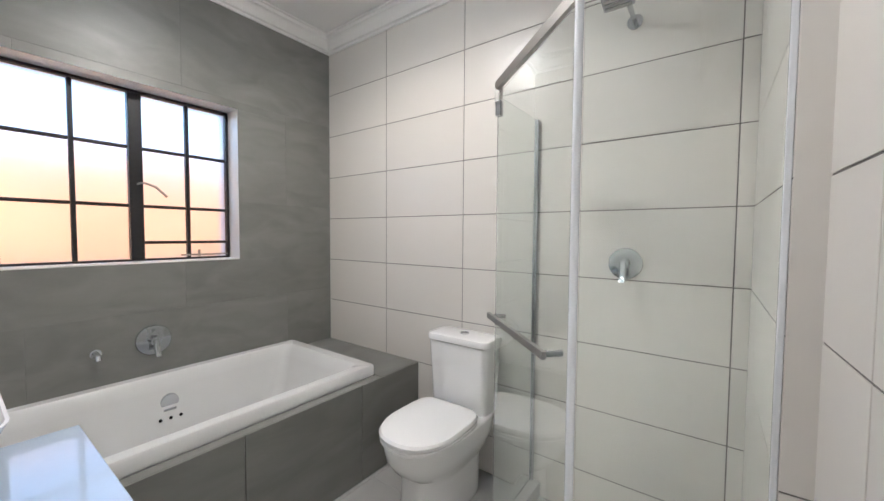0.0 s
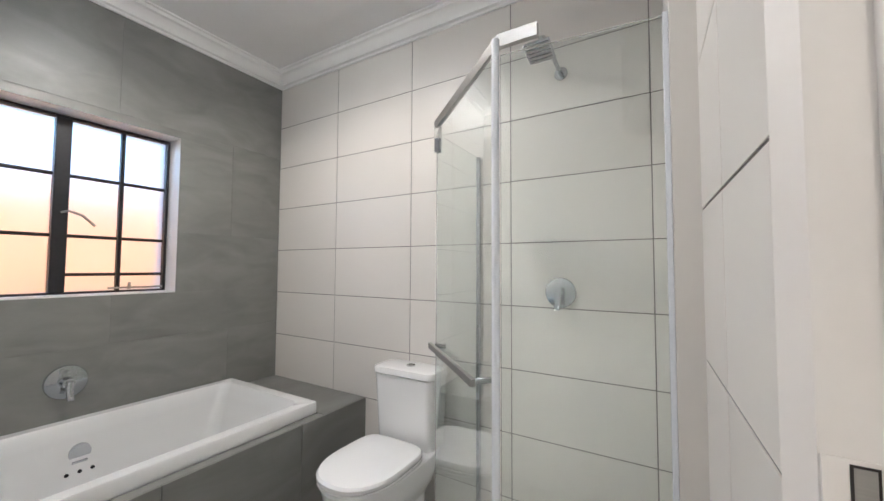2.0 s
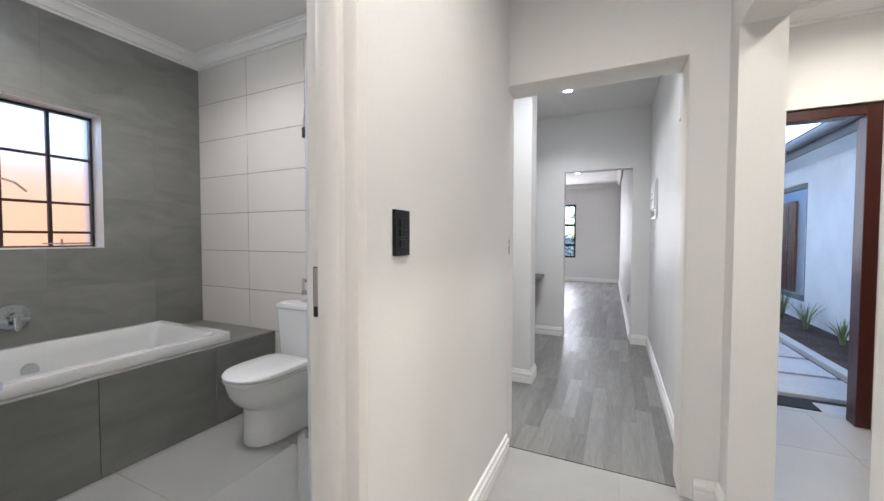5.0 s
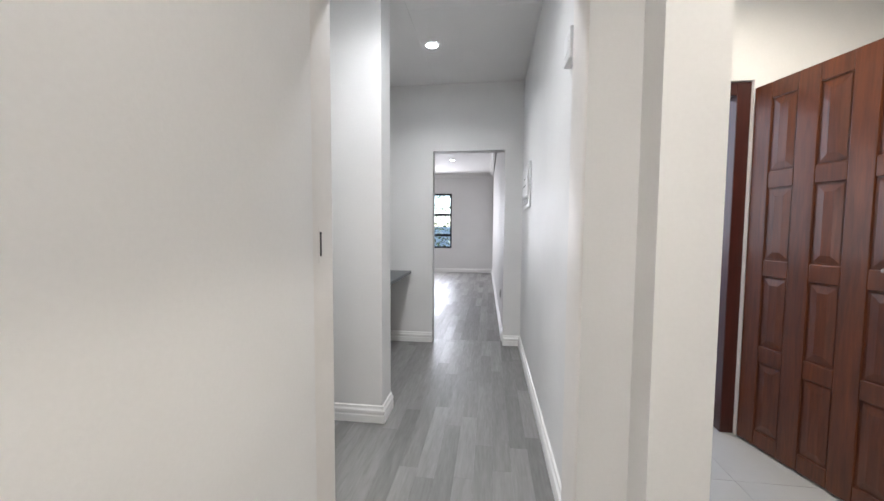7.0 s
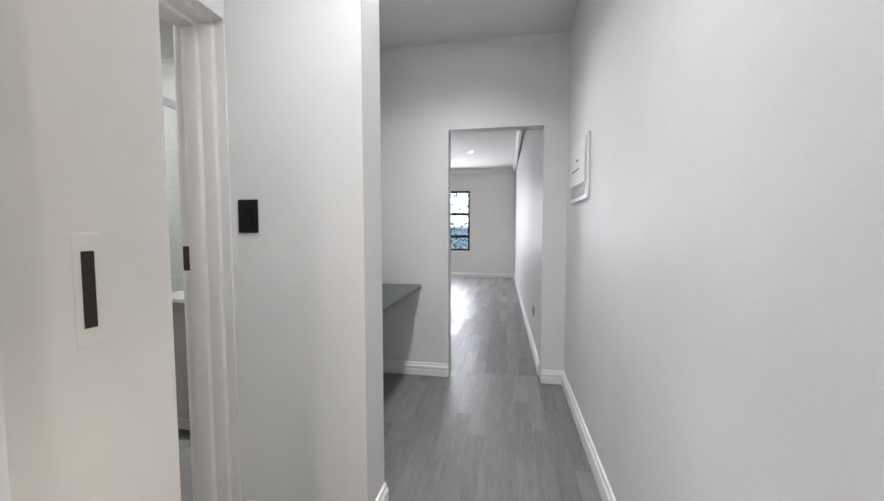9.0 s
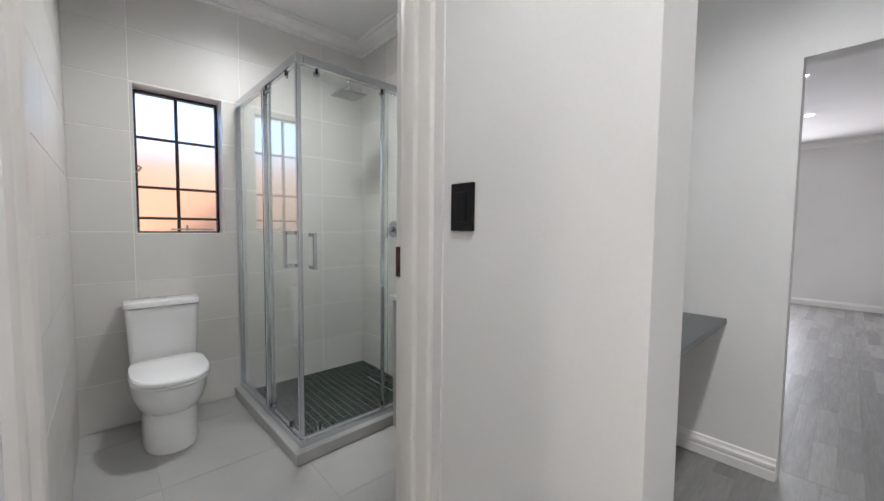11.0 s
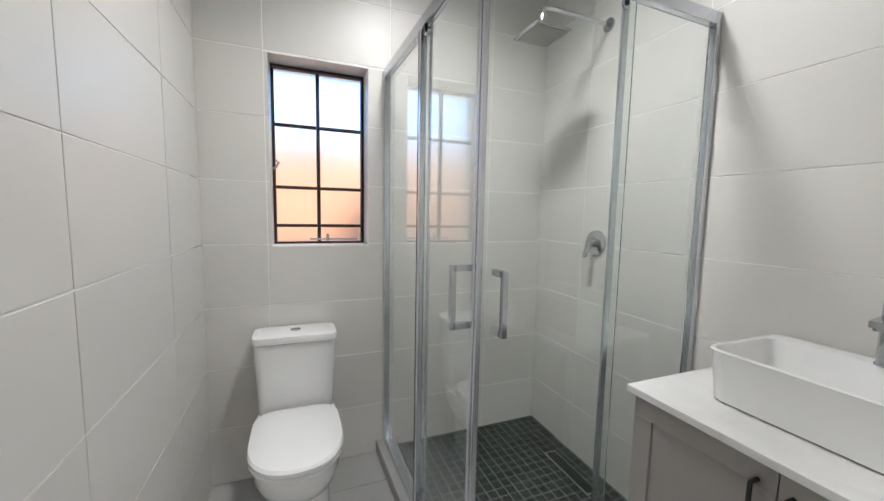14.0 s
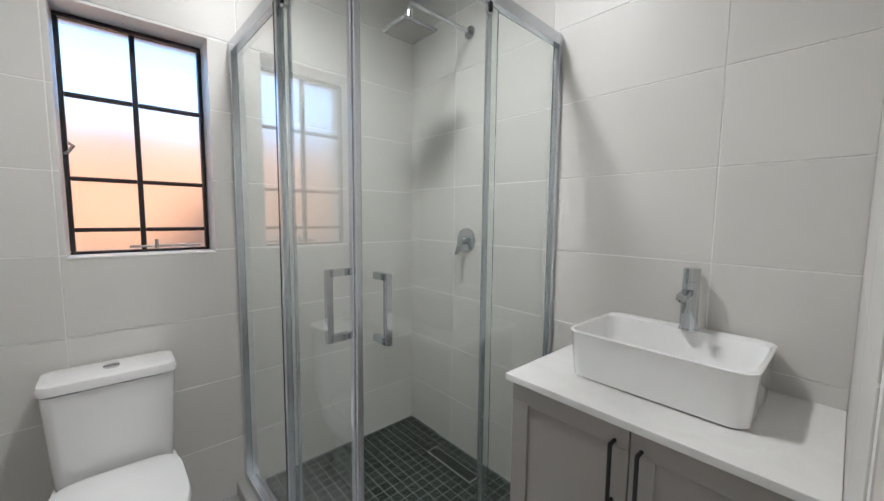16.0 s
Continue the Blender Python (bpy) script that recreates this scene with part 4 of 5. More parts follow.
def pull(parent, p, out, z0, z1):
    o = Vector((*out, 0))
    side = Vector((-o.y, o.x, 0)).normalized() * 0.008
    p = Vector((*p, 0))
    for z in (z0, z1):
        bmh = loft(bmesh.new(), [[q + side + Vector((0, 0, z - 0.009)), q - side + Vector((0, 0, z - 0.009)), q - side + Vector((0, 0, z + 0.009)), q + side + Vector((0, 0, z + 0.009))] for q in (p, p + o)])
        part("handle_arm", bmh, CHROME, parent, "chrome handle arm")
    a = p + o
    u = o.normalized() * 0.008
    part("handle_grip", loft(bmesh.new(), [[a + side - u + Vector((0, 0, z)), a - side - u + Vector((0, 0, z)), a - side + u + Vector((0, 0, z)), a + side + u + Vector((0, 0, z))] for z in (z0 - 0.0095, z1 + 0.0095)]), CHROME, parent, "square chrome pull handle")


pull(d1, (SX - 0.024, SY - 0.012), (0, -0.056), 1.03, 1.20)
pull(d2, (SX + 0.014, SY + 0.046), (0.056, 0), 1.022, 1.19)

tray = thing("shower_tray", "charcoal mosaic shower floor with a slot drain", "shower floor", kind="structure")
part("bedding", cube(W2 + 0.001, SY + 0.051, 0.001, SX - 0.051, N2 - 0.001, 0.016), GROUT_TRAY, tray)
drain = part("slot_drain", cube(-1.96, 4.075, 0.0165, -1.63, 4.145, 0.0205, 0.001), BRUSHED, tray, "brushed steel slot drain")
part("drain_tile_insert", cube(-1.955, 4.080, 0.0207, -1.635, 4.140, 0.0215, 0.0004, 1), MOSAIC, drain)

rose2 = thing("rain_shower", "square chrome rain shower head on a straight wall arm", "shower head", pose(-1.835, N2, 2.29))
part("flange", rod((0, -0.001, 0), (0, -0.010, 0), 0.032, n=28), CHROME, rose2, smooth=True)
part("arm", tube([(0, -0.005, 0), (0, -0.2, 0.004), (0, -0.355, 0.006), (0, -0.385, -0.004), (0, -0.395, -0.035), (0, -0.395, -0.10)], 0.010, 14), CHROME, rose2, smooth=True)
plate2 = part("rose_plate", cube(-0.092, -0.487, -0.122, 0.092, -0.303, -0.112, 0.004), CHROME, rose2)
part("nozzle_field", cube(-0.08, -0.475, -0.1245, 0.08, -0.315, -0.1225, 0.001, 1), BRUSHED, plate2)

# ---- second bathroom: vanity ----
VX0, VY0, VZ = -1.158, 3.738, 0.842
v2 = thing("vanity_unit", "taupe shaker vanity cabinet with a white quartz top", "vanity")
part("cabinet_body", cube(VX0 + 0.02, VY0 + 0.034, 0.062, E2 - 0.002, N2 - 0.002, VZ - 0.024, 0.002), TAUPE, v2)
for lx2 in (VX0 + 0.06, E2 - 0.06):
    for ly2 in (VY0 + 0.08, N2 - 0.06):
        part("leg", rod((lx2, ly2, 0.001), (lx2, ly2, 0.0615), 0.017, 0.020, 16), BRUSHED, v2, "short round metal foot", smooth=True)
part("vanity_top", cube(VX0, VY0, VZ - 0.022, E2 - 0.001, N2 - 0.001, VZ, 0.002), QUARTZ, v2, "white quartz top")
SPLIT = -0.772
for x0, x1, hx in ((VX0 + 0.022, SPLIT - 0.0015, -0.809), (SPLIT + 0.0015, E2 - 0.004, -0.744)):
    y0, y1, z0, z1, st = VY0 + 0.014, VY0 + 0.0325, 0.068, VZ - 0.026, 0.058
    d = part("door", cube(x0 + st - 0.002, y0 + 0.008, z0 + st - 0.002, x1 - st + 0.002, y1, z1 - st + 0.002), TAUPE, v2, "recessed shaker door panel")
    part("rail", cube(x0, y0, z0, x1, y1, z0 + st, 0.0012, 1), TAUPE, d)
    part("rail", cube(x0, y0, z1 - st, x1, y1, z1, 0.0012, 1), TAUPE, d)
    part("stile", cube(x0, y0, z0 + st + 0.0003, x0 + st, y1, z1 - st - 0.0003, 0.0012, 1), TAUPE, d)
    part("stile", cube(x1 - st, y0, z0 + st + 0.0003, x1, y1, z1 - st - 0.0003, 0.0012, 1), TAUPE, d)
    part("handle", tube([(hx, y0 - 0.0005, 0.61), (hx, y0 - 0.026, 0.61), (hx, y0 - 0.028, 0.613), (hx, y0 - 0.028, 0.77), (hx, y0 - 0.026, 0.773), (hx, y0 - 0.0005, 0.773)], 0.0055, 10), BLACK_METAL, d, "black bar handle", smooth=True)
bw, bd, bh = 0.478, 0.352, 0.150
b2 = thing("vessel_basin", "white rectangular ceramic vessel basin on the quartz top", "basin", pose(-0.792, 4.052, VZ))
bm = loft(bmesh.new(), [rrect(bw - 0.04, bd - 0.04, 0.04, 0.001), rrect(bw - 0.026, bd - 0.026, 0.045, 0.006), rrect(bw - 0.006, bd - 0.006, 0.045, bh - 0.012), rrect(bw, bd, 0.046, bh - 0.003), rrect(bw - 0.004, bd - 0.004, 0.046, bh),
                        rrect(bw - 0.020, bd - 0.020, 0.04, bh), rrect(bw - 0.026, bd - 0.05, 0.04, bh - 0.006, cy=-0.012), rrect(bw - 0.05, bd - 0.11, 0.04, 0.04, cy=-0.016), rrect(bw - 0.10, bd - 0.16, 0.05, 0.025, cy=-0.016), rrect(0.08, 0.06, 0.02, 0.020, cy=-0.016)])
part("bowl", bm, CERAMIC, b2, smooth=True)
part("waste", rod((0, -0.016, 0.0205), (0, -0.016, 0.0235), 0.026, n=24), CHROME, b2, "chrome waste", smooth=True)
tap = thing("basin_mixer", "tall chrome pillar basin mixer behind the basin rim", "tap", pose(-0.770, 4.178, VZ + bh - 0.001))
part("pillar", loft(bmesh.new(), [[(q * math.cos(2 * math.pi * k / 28), q * math.sin(2 * math.pi * k / 28), h) for k in range(28)] for q, h in ((0.028, 0.001), (0.028, 0.005), (0.025, 0.008), (0.0245, 0.10), (0.0245, 0.155), (0.023, 0.158))]), CHROME, tap, smooth=True)
part("spout", loft(bmesh.new(), [[(a, y, z + b) for a, b in ((-0.013, -0.009), (0.013, -0.009), (0.013, 0.007), (-0.013, 0.007))] for y, z in ((-0.015, 0.128), (-0.085, 0.120), (-0.097, 0.118))]), CHROME, tap)
part("aerator", rod((0, -0.084, 0.112), (0, -0.084, 0.102), 0.010, n=16), CHROME, tap, smooth=True)
part("lever_cap", rod((0, 0, 0.1585), (0, 0, 0.200), 0.024, 0.0235, 28), CHROME, tap, smooth=True)
part("lever", loft(bmesh.new(), [[(a, y, z + b) for a, b in ((-0.008, -0.004), (0.008, -0.004), (0.008, 0.004), (-0.008, 0.004))] for y, z in ((0.01, 0.19), (0.045, 0.194))]), CHROME, tap)

# ---- entrance ----
fd = thing("front_door_frame", "dark red hardwood front door frame", "door frame", kind="structure")
part("jamb", cube(FRONT[1] - 0.075, FRONT_Y + 0.02, 0.001, FRONT[1] - 0.0005, FRONT_Y + 0.13, FRONT[3] - 0.0005, 0.004), MERANTI_DARK, fd)
part("jamb", cube(FRONT[0] + 0.0005, FRONT_Y + 0.02, 0.001, FRONT[0] + 0.075, FRONT_Y + 0.13, FRONT[3] - 0.0005, 0.004), MERANTI_DARK, fd)
part("head", cube(FRONT[0] + 0.0755, FRONT_Y + 0.02, FRONT[3] - 0.075, FRONT[1] - 0.0755, FRONT_Y + 0.13, FRONT[3] - 0.0005, 0.004), MERANTI_DARK, fd)


def panel_door(name, label, m, w, h, cols, rows, mat, t=0.042):
    root = thing(name, label, "door", m)
    st = 0.10
    part("core", cube(0.002, -t * 0.3, 0.012, w - 0.002, t * 0.3, h - 0.002), mat, root)
    cw, rh = (w - st) / cols, (h - st) / rows
    for i in range(cols + 1):
        part("stile", cube(max(0, i * cw), -t / 2, 0.01, min(w, i * cw + st), t / 2, h, 0.004), mat, root)
    for j in range(rows + 1):
        for i in range(cols):
            part("rail", cube(i * cw + st + 0.0005, -t / 2 + 0.001, 0.01 + j * rh, (i + 1) * cw - 0.0005, t / 2 - 0.001, min(h, 0.01 + j * rh + st * 0.9), 0.004), mat, root)
    for j in range(rows):
        for i in range(cols):
            x0, x1, z0, z1 = i * cw + st, (i + 1) * cw, 0.01 + j * rh + st * 0.9, 0.01 + (j + 1) * rh
            bm = bmesh.new()
            for s in (-1, 1):
                loft(bm, [[(x0 + k, s * y, z0 + k), (x1 - k, s * y, z0 + k), (x1 - k, s * y, z1 - k), (x0 + k, s * y, z1 - k)] for k, y in ((0.004, t * 0.31), (0.012, t * 0.31), (0.045, t * 0.46))])
            part("raised_panel", bm, mat, root)
    return root


leaf = panel_door("front_door", "red hardwood panelled front door standing open", pose(2.535, FRONT_Y - 0.005, 0, 0, 0, -76.7), 0.80, 2.03, 3, 4, MERANTI)
lk = part("lock_plate", cube(0.735, -0.026, 0.95, 0.775, -0.0215, 1.15, 0.002), BRUSHED, leaf)
part("lever", tube([(0.755, -0.024, 1.07), (0.755, -0.06, 1.07), (0.73, -0.066, 1.07), (0.645, -0.066, 1.068)], 0.008), BRUSHED, lk, smooth=True)

# ---- outdoors ----
setting("ground", cube(-400, -400, -0.4, 400, 400, -0.2), GROUND, "dry bare ground round the house", "ground")
setting("roof", cube(-2.62, -2.6, CEIL + 0.19, 1.9, 12.0, CEIL + 0.28), ROOF_TILE, "grey roof slab over the house", "roof")
setting("roof_entrance", cube(1.9, -2.6, CEIL + 0.19, 4.2, 3.75, CEIL + 0.28), ROOF_TILE, "grey roof slab over the entrance", "roof")
setting("boundary_wall", cube(-4.8, -5, -0.25, -4.6, 16, 2.15, 0.01), BRICK_OUT, "sunlit apricot plastered boundary wall", "wall")
# Out of view; kept pale so that it reflects sun onto the boundary wall.
setting("pavement_side", cube(-4.6, -5, -0.25, -2.6, 16, -0.1), PLASTER_SKY_TINT, "unseen paved strip beside the house, pale to bounce sunlight", "pavement")
setting("courtyard_bed", cube(1.65, 3.645, -0.2, 2.86, 14, -0.035), PEBBLE, "dark pebble bed between concrete pavers", "paving")
setting("garden_bed", cube(2.96, 3.645, -0.2, 3.56, 14, 0.0), SOIL, "dark garden soil along the courtyard wall", "soil")
setting("kerb", cube(2.86, 3.645, -0.2, 2.96, 14, 0.02, 0.006), SLAB_OUT, "pale concrete garden edging", "kerb")
cw = setting("courtyard_wall", slab("x", 3.56, 3.76, 3.645, 14, -0.2, 2.30, [(7.385, 10.6, 0.27, 2.06)]), [PLASTER_SKY_TINT, PLASTER_SKY_TINT, PLASTER_SKY_TINT], "shaded white courtyard wall with a window", "wall")
setting("courtyard_end_wall", slab("y", 14, 14.2, 1.6, 3.76, -0.2, 2.55), [PLASTER_SKY_TINT] * 3, "white wall closing the courtyard", "wall")
setting("neighbour_room_back", slab("x", 4.63, 4.8, 4.0, 18, -0.2, 3.2), [PLASTER_SKY_TINT] * 3, "white wall seen through the courtyard window", "wall")
setting("neighbour_room_floor", cube(3.762, 4.0, -0.2, 4.629, 18, 0.0), TILE_FLOOR, "pale floor behind the courtyard window", "floor")
gut = thing("eave", "grey fascia and gutter along the courtyard wall", "gutter")
part("soffit", cube(3.122, 3.66, 2.302, 3.8, 14, 2.33), PLASTER_SKY_TINT, gut)
part("fascia", cube(3.085, 3.66, 2.265, 3.12, 14, 2.44, 0.004), ROOF, gut)
part("gutter", tube([(3.03, 3.66, 2.395), (3.03, 14, 2.395)], 0.055, 10), ROOF, gut, smooth=True)
part("roof_sheet", loft(bmesh.new(), [[(3.05, y, 2.455), (3.85, y, 2.62), (3.85, y, 2.67), (3.05, y, 2.50)] for y in (3.66, 14)]), ROOF_TILE, gut)
cwin = thing("window_4", "dark framed courtyard window", "window", kind="structure")
for a in ((7.386, 0.271, 7.50, 2.059), (10.50, 0.271, 10.599, 2.059), (7.501, 0.271, 10.499, 0.35), (7.501, 1.99, 10.499, 2.059)):
    part("frame_bar", cube(3.59, a[0], a[1], 3.66, a[2], a[3], 0.004, 1), ROOF, cwin)
panel_door("courtyard_door", "red hardwood panelled door behind the courtyard window", pose(4.60, 12.42, 0.0, 0, 0, -90), 1.6, 2.05, 4, 4, MERANTI_LIT)
mat_ob = thing("doormat", "black fibre doormat on the porch tiles", "doormat", pose(2.08, 3.80, -0.030))
part("pile", cube(-0.36, -0.10, 0.0, 0.30, 0.12, 0.014, 0.004), MAT_FIBRE, mat_ob)
for k in range(12):
    y = 3.96 + 0.59 * k
    pv = thing("paver", "large pale concrete paver set in dark pebbles", "paver", pose(1.68, y, -0.034), "concrete pavers")
    part("slab", cube(0.02, 0, 0, 1.12, 0.53, 0.034, 0.005), SLAB_OUT, pv)
setting("porch_step", cube(1.66, 3.645, -0.2, 2.855, 3.90, -0.0305, 0.004), SLAB_OUT, "pale porch step under the front doorway", "step")


def tuft(x, y, h, n, seed):
    rng = random.Random(seed)
    root = thing("grass_tuft", "green strap-leaved plant in the garden bed", "plant", pose(x, y, -0.002), "garden plants")
    bm = bmesh.new()
    for _ in range(n):
        a, lean, hh = rng.uniform(0, 2 * math.pi), rng.uniform(0.1, 0.6), h * rng.uniform(0.6, 1.0)
        w = 0.006
        d, s = Vector((math.cos(a), math.sin(a), 0)), Vector((-math.sin(a), math.cos(a), 0))
        pts = [d * (0.02 + lean * hh * q * q) + Vector((0, 0, hh * q * (1 - 0.25 * lean * q))) for q in (0, 0.35, 0.7, 1.0)]
        loft(bm, [[p - s * w * k, p + d * 0.002, p + s * w * k] for p, k in zip(pts, (1, 1, 0.7, 0.15))], True, True)
    part("leaves", bm, LEAF, root)


for k, (x, y, h) in enumerate(((3.38, 5.1, 0.3), (3.40, 5.95, 0.34), (3.36, 6.75, 0.42), (3.34, 7.5, 0.62), (3.40, 8.5, 0.45), (3.3, 9.6, 0.5))):
    tuft(x, y, h, 40, k)
# hedge seen through the far window
rng = random.Random(4)
verts, faces = [], []
for _ in range(5200):
    c = Vector((rng.uniform(-6, 6), rng.uniform(18.5, 20.0), rng.uniform(0.2, 3.2 + 0.5 * math.sin(rng.uniform(0, 9)))))
    u = Vector((rng.uniform(-1, 1), rng.uniform(-1, 1), rng.uniform(-1, 1))).normalized() * rng.uniform(0.05, 0.10)
    v = u.orthogonal().normalized() * 0.04
    i = len(verts)
    verts += [c - u, c + v, c + u, c - v]
    faces.append((i, i + 1, i + 2, i + 3))
me = bpy.data.meshes.new("hedge")
me.from_pydata([tuple(q) for q in verts], [], faces)
me.materials.append(LEAF_FAR)
tagged(new("hedge", me), "dense green garden hedge beyond the far window", "hedge", "", "stuff")
setting("garden_path", cube(-6, FAR_Y + 0.3, -0.2, 1.55, 18, -0.05), SLAB_OUT, "pale paving outside the far room", "pavement")
setting("garden_wall", cube(-8, 21, -0.2, 8, 21.2, 1.3), PLASTER_SKY_TINT, "low white garden wall", "wall")


# ---- tiles and boards ----
TILE_MESH = {}


def tile_mesh(w, h, t, mat, c=0.0007):
    """A thin tile with chamfered front edges, standing in local x and z, its face towards -y."""
    key = (round(w, 4), round(h, 4), t, mat.name)
    if key not in TILE_MESH:
        v = [(0, 0, 0), (w, 0, 0), (w, 0, h), (0, 0, h), (0, c - t, 0), (w, c - t, 0), (w, c - t, h), (0, c - t, h),
             (c, -t, c), (w - c, -t, c), (w - c, -t, h - c), (c, -t, h - c)]
        f = [(0, 1, 5, 4), (1, 2, 6, 5), (2, 3, 7, 6), (3, 0, 4, 7), (4, 5, 9, 8), (5, 6, 10, 9), (6, 7, 11, 10), (7, 4, 8, 11), (8, 9, 10, 11), (3, 2, 1, 0)]
        me = bpy.data.meshes.new("tile")
        me.from_pydata(v, [], f)
        me.materials.append(mat)
        TILE_MESH[key] = me
    return TILE_MESH[key]


def minus(rects, hole):
    out = []
    for a, b, c, d in rects:
        p, q, r, s = hole
        if p >= b or q <= a or r >= d or s <= c:
            out.append((a, b, c, d))
            continue
        if c < r:
            out.append((a, b, c, r))
        if d > s:
            out.append((a, b, s, d))
        c2, d2 = max(c, r), min(d, s)
        if a < p:
            out.append((a, p, c2, d2))
        if b > q:
            out.append((q, b, c2, d2))
    return out


def tiling(parent, place, u0, u1, v0, v1, ju, pu, jv, pv, gap, mat, holes=(), shift=0.0, t=T - 0.0004, name="tile"):
    """Tiles with joints at ju + k * pu and jv + k * pv; place(u, v) gives the pose of a tile's low corner."""
    k0 = math.floor((v0 - jv) / pv)
    row = 0
    v = jv + k0 * pv
    while v < v1 - 0.004:
        base = ju + (shift if (k0 + row) % 2 else 0)
        u = base + math.floor((u0 - base) / pu) * pu
        while u < u1 - 0.004:
            r = [(max(u0, u + gap / 2), min(u1, u + pu - gap / 2), max(v0, v + gap / 2), min(v1, v + pv - gap / 2))]
            for h in holes:
                r = minus(r, h)
            for a, b, c, d in r:
                if b - a > 0.008 and d - c > 0.008:
                    ob = new(name, tile_mesh(b - a, d - c, t, mat))
                    ob.parent = parent
                    ob.matrix_world = place(a, c)
            u += pu
        v += pv
        row += 1


wall = bpy.data.objects
# walls: local x runs along the wall, the face looks into the room
tiling(wall["wall_between_baths"], lambda u, v: pose(u, N1 + T - 0.0002, v), W1, E1, 0, 2.70, -1.601, 0.603, 0.815, 0.303, 0.0046, TILE_CREAM)
tiling(wall["wall_shower_return"], lambda u, v: pose(E1 + T - 0.0002, -u, v, 0, 0, -90), -N1, -STEP_Y, 0, 2.70, -1.315, 0.603, 0.815, 0.303, 0.0046, TILE_CREAM)
tiling(wall["wall_shower_return"], lambda u, v: pose(u, STEP_Y + T - 0.0002, v), E1 + 0.001, EB, 0, 2.70, 0.0, 0.603, 0.815, 1.212, 0.0042, TILE_CREAM)
tiling(wall["wall_east_bath"], lambda u, v: pose(door_wall_x(-u) + T - 0.0002, -u, v, 0, 0, -90 + 1.67), -STEP_Y, -0.874, 0, 2.70, -1.12, 0.603, 0.815, 0.303, 0.0046, TILE_CREAM)
tiling(wall["wall_west_bath"], lambda u, v: pose(W1 - T + 0.0002, u, v, 0, 0, 90), S1, N1, 0, 2.70, 0.60, 1.2, 0.30, 0.6, 0.0013, TILE_GREY, [WIN1], 0.6)
tiling(wall["wall_west_second_bath"], lambda u, v: pose(W2 - T + 0.0002, u, v, 0, 0, 90), S2, N2, 0, 2.79, 2.662, 0.603, 1.19, 0.303, 0.0042, TILE_PALE, [WIN2])
tiling(wall["wall_between_baths"], lambda u, v: pose(-u, S2 - T + 0.0002, v, 0, 0, 180), -E2, -W2, 0, 2.79, 0.675, 0.603, 1.19, 0.303, 0.0042, TILE_PALE)
tiling(wall["wall_north_second_bath"], lambda u, v: pose(u, N2 + T - 0.0002, v), W2, E2, 0, 2.79, -0.735, 0.603, 1.205, 0.305, 0.0042, TILE_PALE)
tiling(wall["wall_east_second_bath"], lambda u, v: pose(E2 + T - 0.0002, -u, v, 0, 0, -90), -N2, -S2, 0, 2.79, -3.637, 0.603, 1.205, 0.305, 0.0042, TILE_PALE, [(-3.29, -2.39, 0, 2.10)])
# floors: local z of the tile runs along y
def floor_place(z):
    return lambda u, v: Matrix(((1, 0, 0, u), (0, 0, 1, v), (0, -1, 0, z), (0, 0, 0, 1)))


tiling(wall["floor_bath"], floor_place(-0.0042), W1, EB + 0.008, S1, N1, -0.70, 0.6, 0.55, 0.6, 0.002, TILE_FLOOR)
tiling(wall["floor_second_bath"], floor_place(-0.0042), W2, E2, S2, N2, -1.484, 0.6, 2.69, 0.6, 0.002, TILE_FLOOR)
tiling(wall["floor_hall"], floor_place(-0.0042), EB + 0.012, 3.4, HALL_S, 2.264, 1.65, 0.6, 2.38, 0.6, 0.002, TILE_FLOOR)
tiling(wall["floor_lobby"], floor_place(-0.0042), 1.62, 3.4, 2.266, 3.64, 1.65, 0.6, 2.38, 0.6, 0.002, TILE_FLOOR)
# shower mosaic: the near pieces singly, the rest joined
tiling(tray, floor_place(0.016), -2.10, SX - 0.075, 3.60, N2 - 0.002, -2.32, 0.0505, 3.32, 0.0505, 0.0052, MOSAIC, [(-1.962, -1.628, 4.073, 4.147)], t=0.002, name="mosaic_tile")


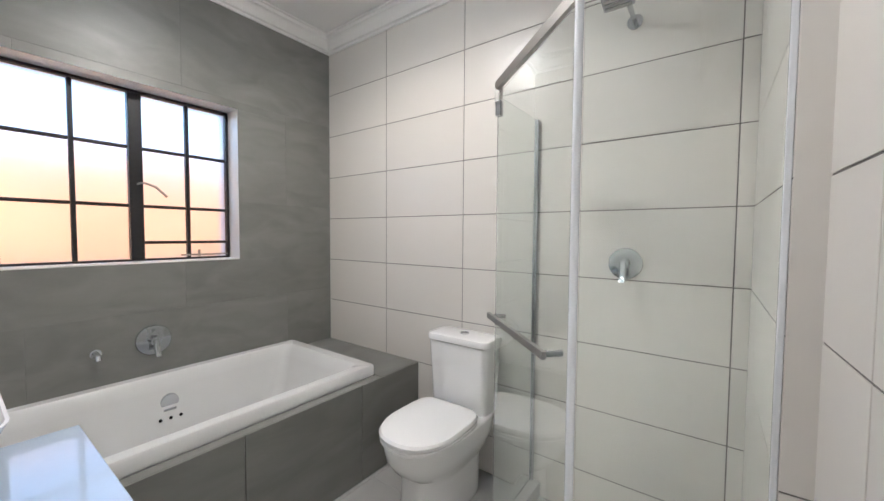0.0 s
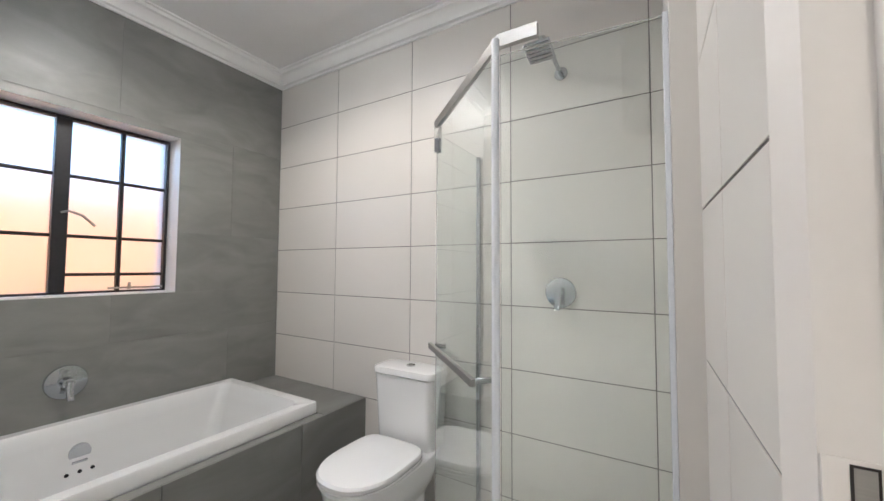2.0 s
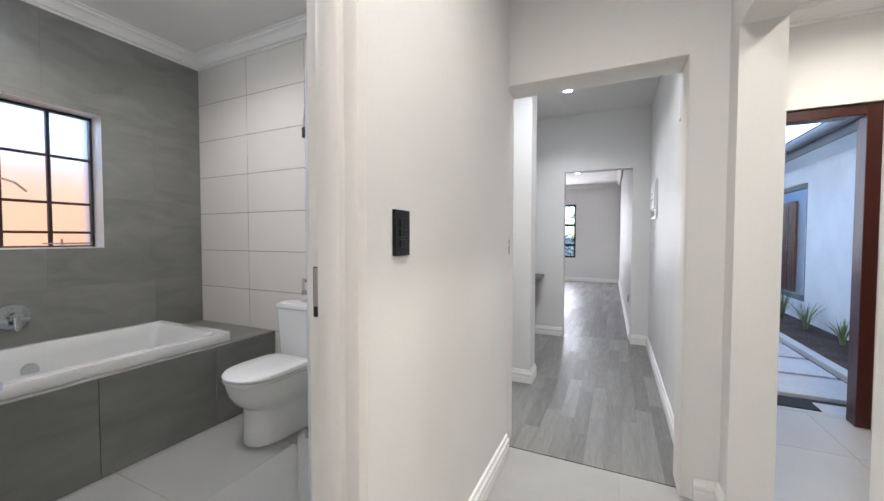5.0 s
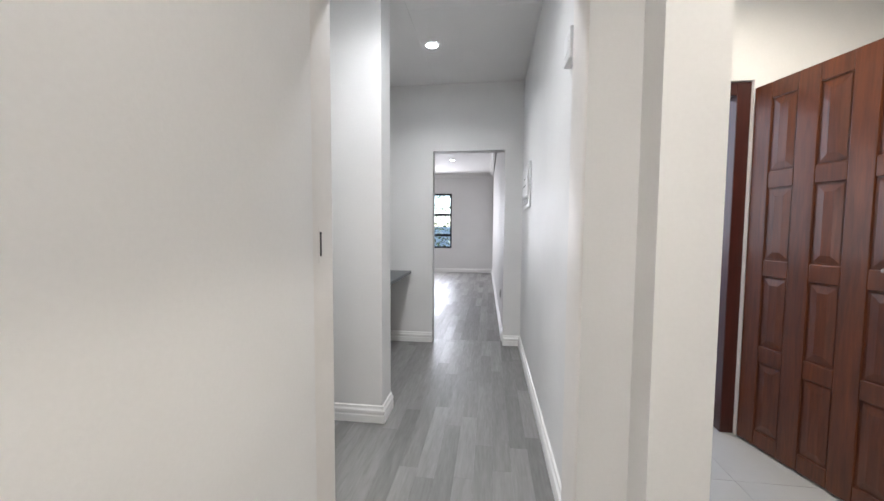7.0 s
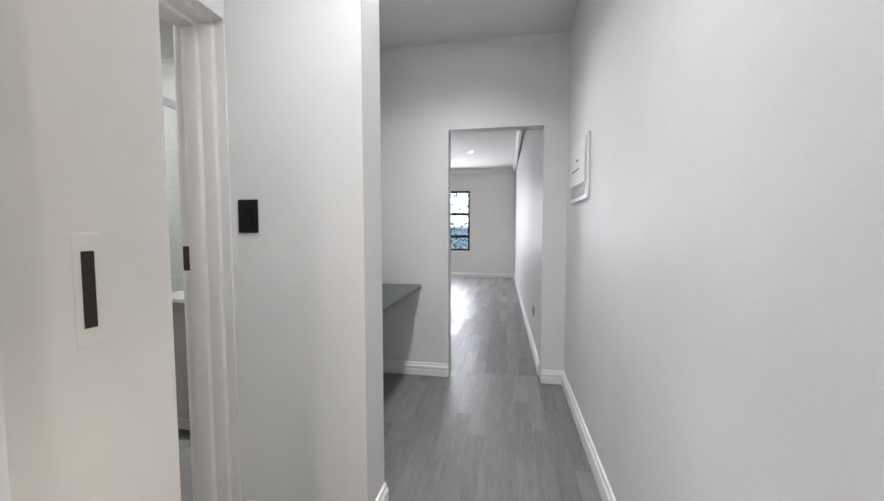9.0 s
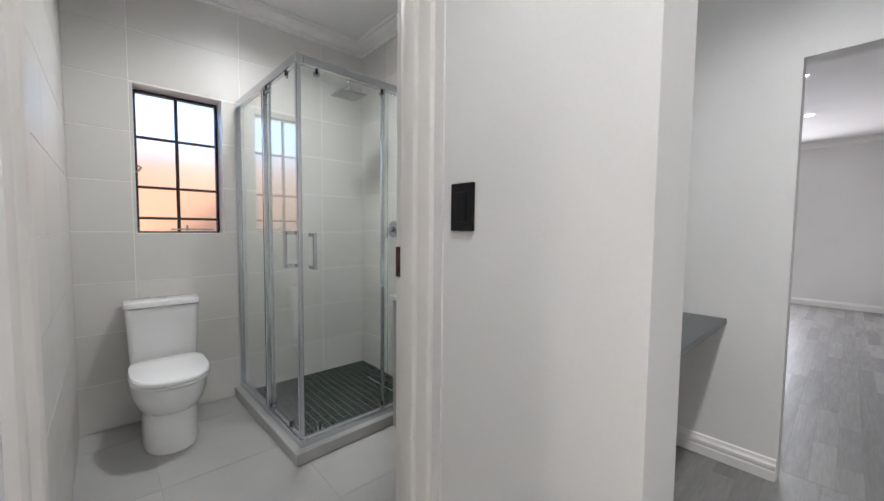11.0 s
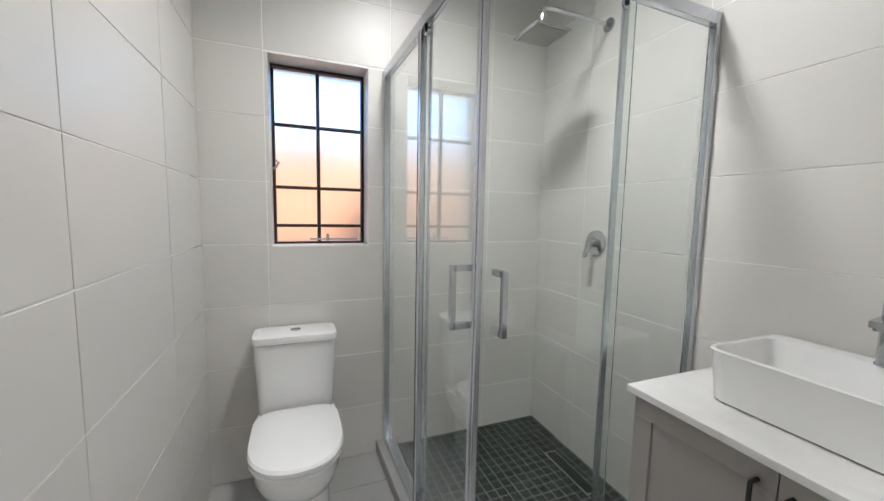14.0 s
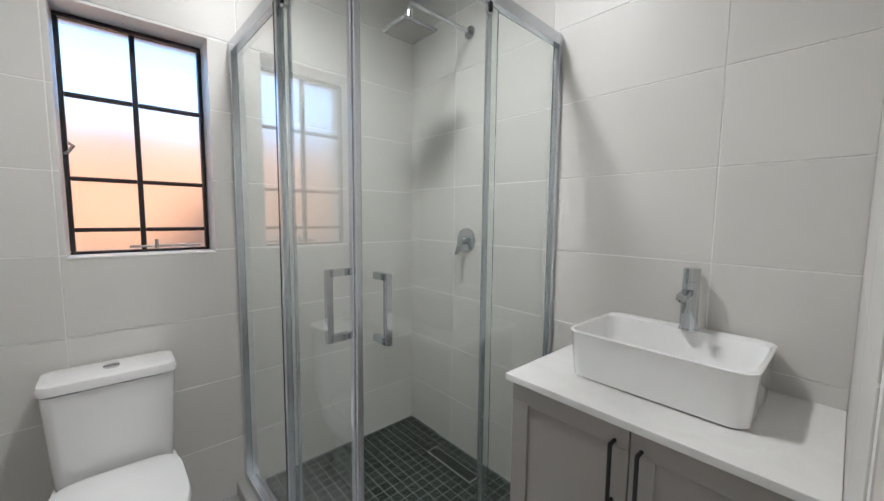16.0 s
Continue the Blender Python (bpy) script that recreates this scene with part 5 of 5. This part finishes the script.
def joined(name, parent, mat, rects, z, t, c=0.0012):
    vs, fs = [], []
    for a, b, e, f in rects:
        i = len(vs)
        vs += [(a, e, z), (b, e, z), (b, f, z), (a, f, z), (a, e, z + t - c), (b, e, z + t - c), (b, f, z + t - c), (a, f, z + t - c),
               (a + c, e + c, z + t), (b - c, e + c, z + t), (b - c, f - c, z + t), (a + c, f - c, z + t)]
        fs += [tuple(i + k for k in q) for q in ((0, 1, 5, 4), (1, 2, 6, 5), (2, 3, 7, 6), (3, 0, 4, 7), (4, 5, 9, 8), (5, 6, 10, 9), (6, 7, 11, 10), (7, 4, 8, 11), (8, 9, 10, 11))]
    me = bpy.data.meshes.new(name)
    me.from_pydata(vs, [], fs)
    me.materials.append(mat)
    ob = new(name, me)
    ob.parent = parent
    return tagged(ob, "", "", "", "stuff")


rest = []
y = 3.32
while y < N2 - 0.01:
    x = -2.32
    while x < SX - 0.06:
        if x < -2.105 or y < 3.59:
            rest.append((x + 0.0026, x + 0.0479, y + 0.0026, y + 0.0479))
        x += 0.0505
    y += 0.0505
joined("mosaic_tiles", tray, MOSAIC_ISLAND, rest, 0.016, 0.002, 0.0006)

# laminate: single boards in the passage, joined boards in the far room
rng = random.Random(11)


def boards(x0, x1, y0, y1, width, out):
    x = x0
    while x < x1 - 0.005:
        y = y0 - rng.uniform(0, 1.0)
        while y < y1:
            l = rng.uniform(0.55, 1.0)
            a, b = max(y0, y), min(y1, y + l)
            if b - a > 0.02:
                out.append((x + 0.00015, min(x1, x + width) - 0.00015, a + 0.00015, b - 0.00015))
            y += l
        x += width


near = []
boards(E2 + 0.232, PASS_E - 0.001, 2.270, OP2_Y + 0.128, 0.096, near)
for a, b, c, d in near:
    ob = new("floor_board", tile_mesh(b - a, d - c, 0.0118, OAK_GREY, 0.0003))
    ob.parent = wall["floor_passage"]
    ob.matrix_world = floor_place(-0.012)(a, c)
far = []
boards(-3.4, 1.19, OP2_Y + 0.129, FAR_Y, 0.096, far)
joined("floor_boards", wall["floor_far_room"], OAK_GREY_REST, far, -0.012, 0.0118, 0.0003)
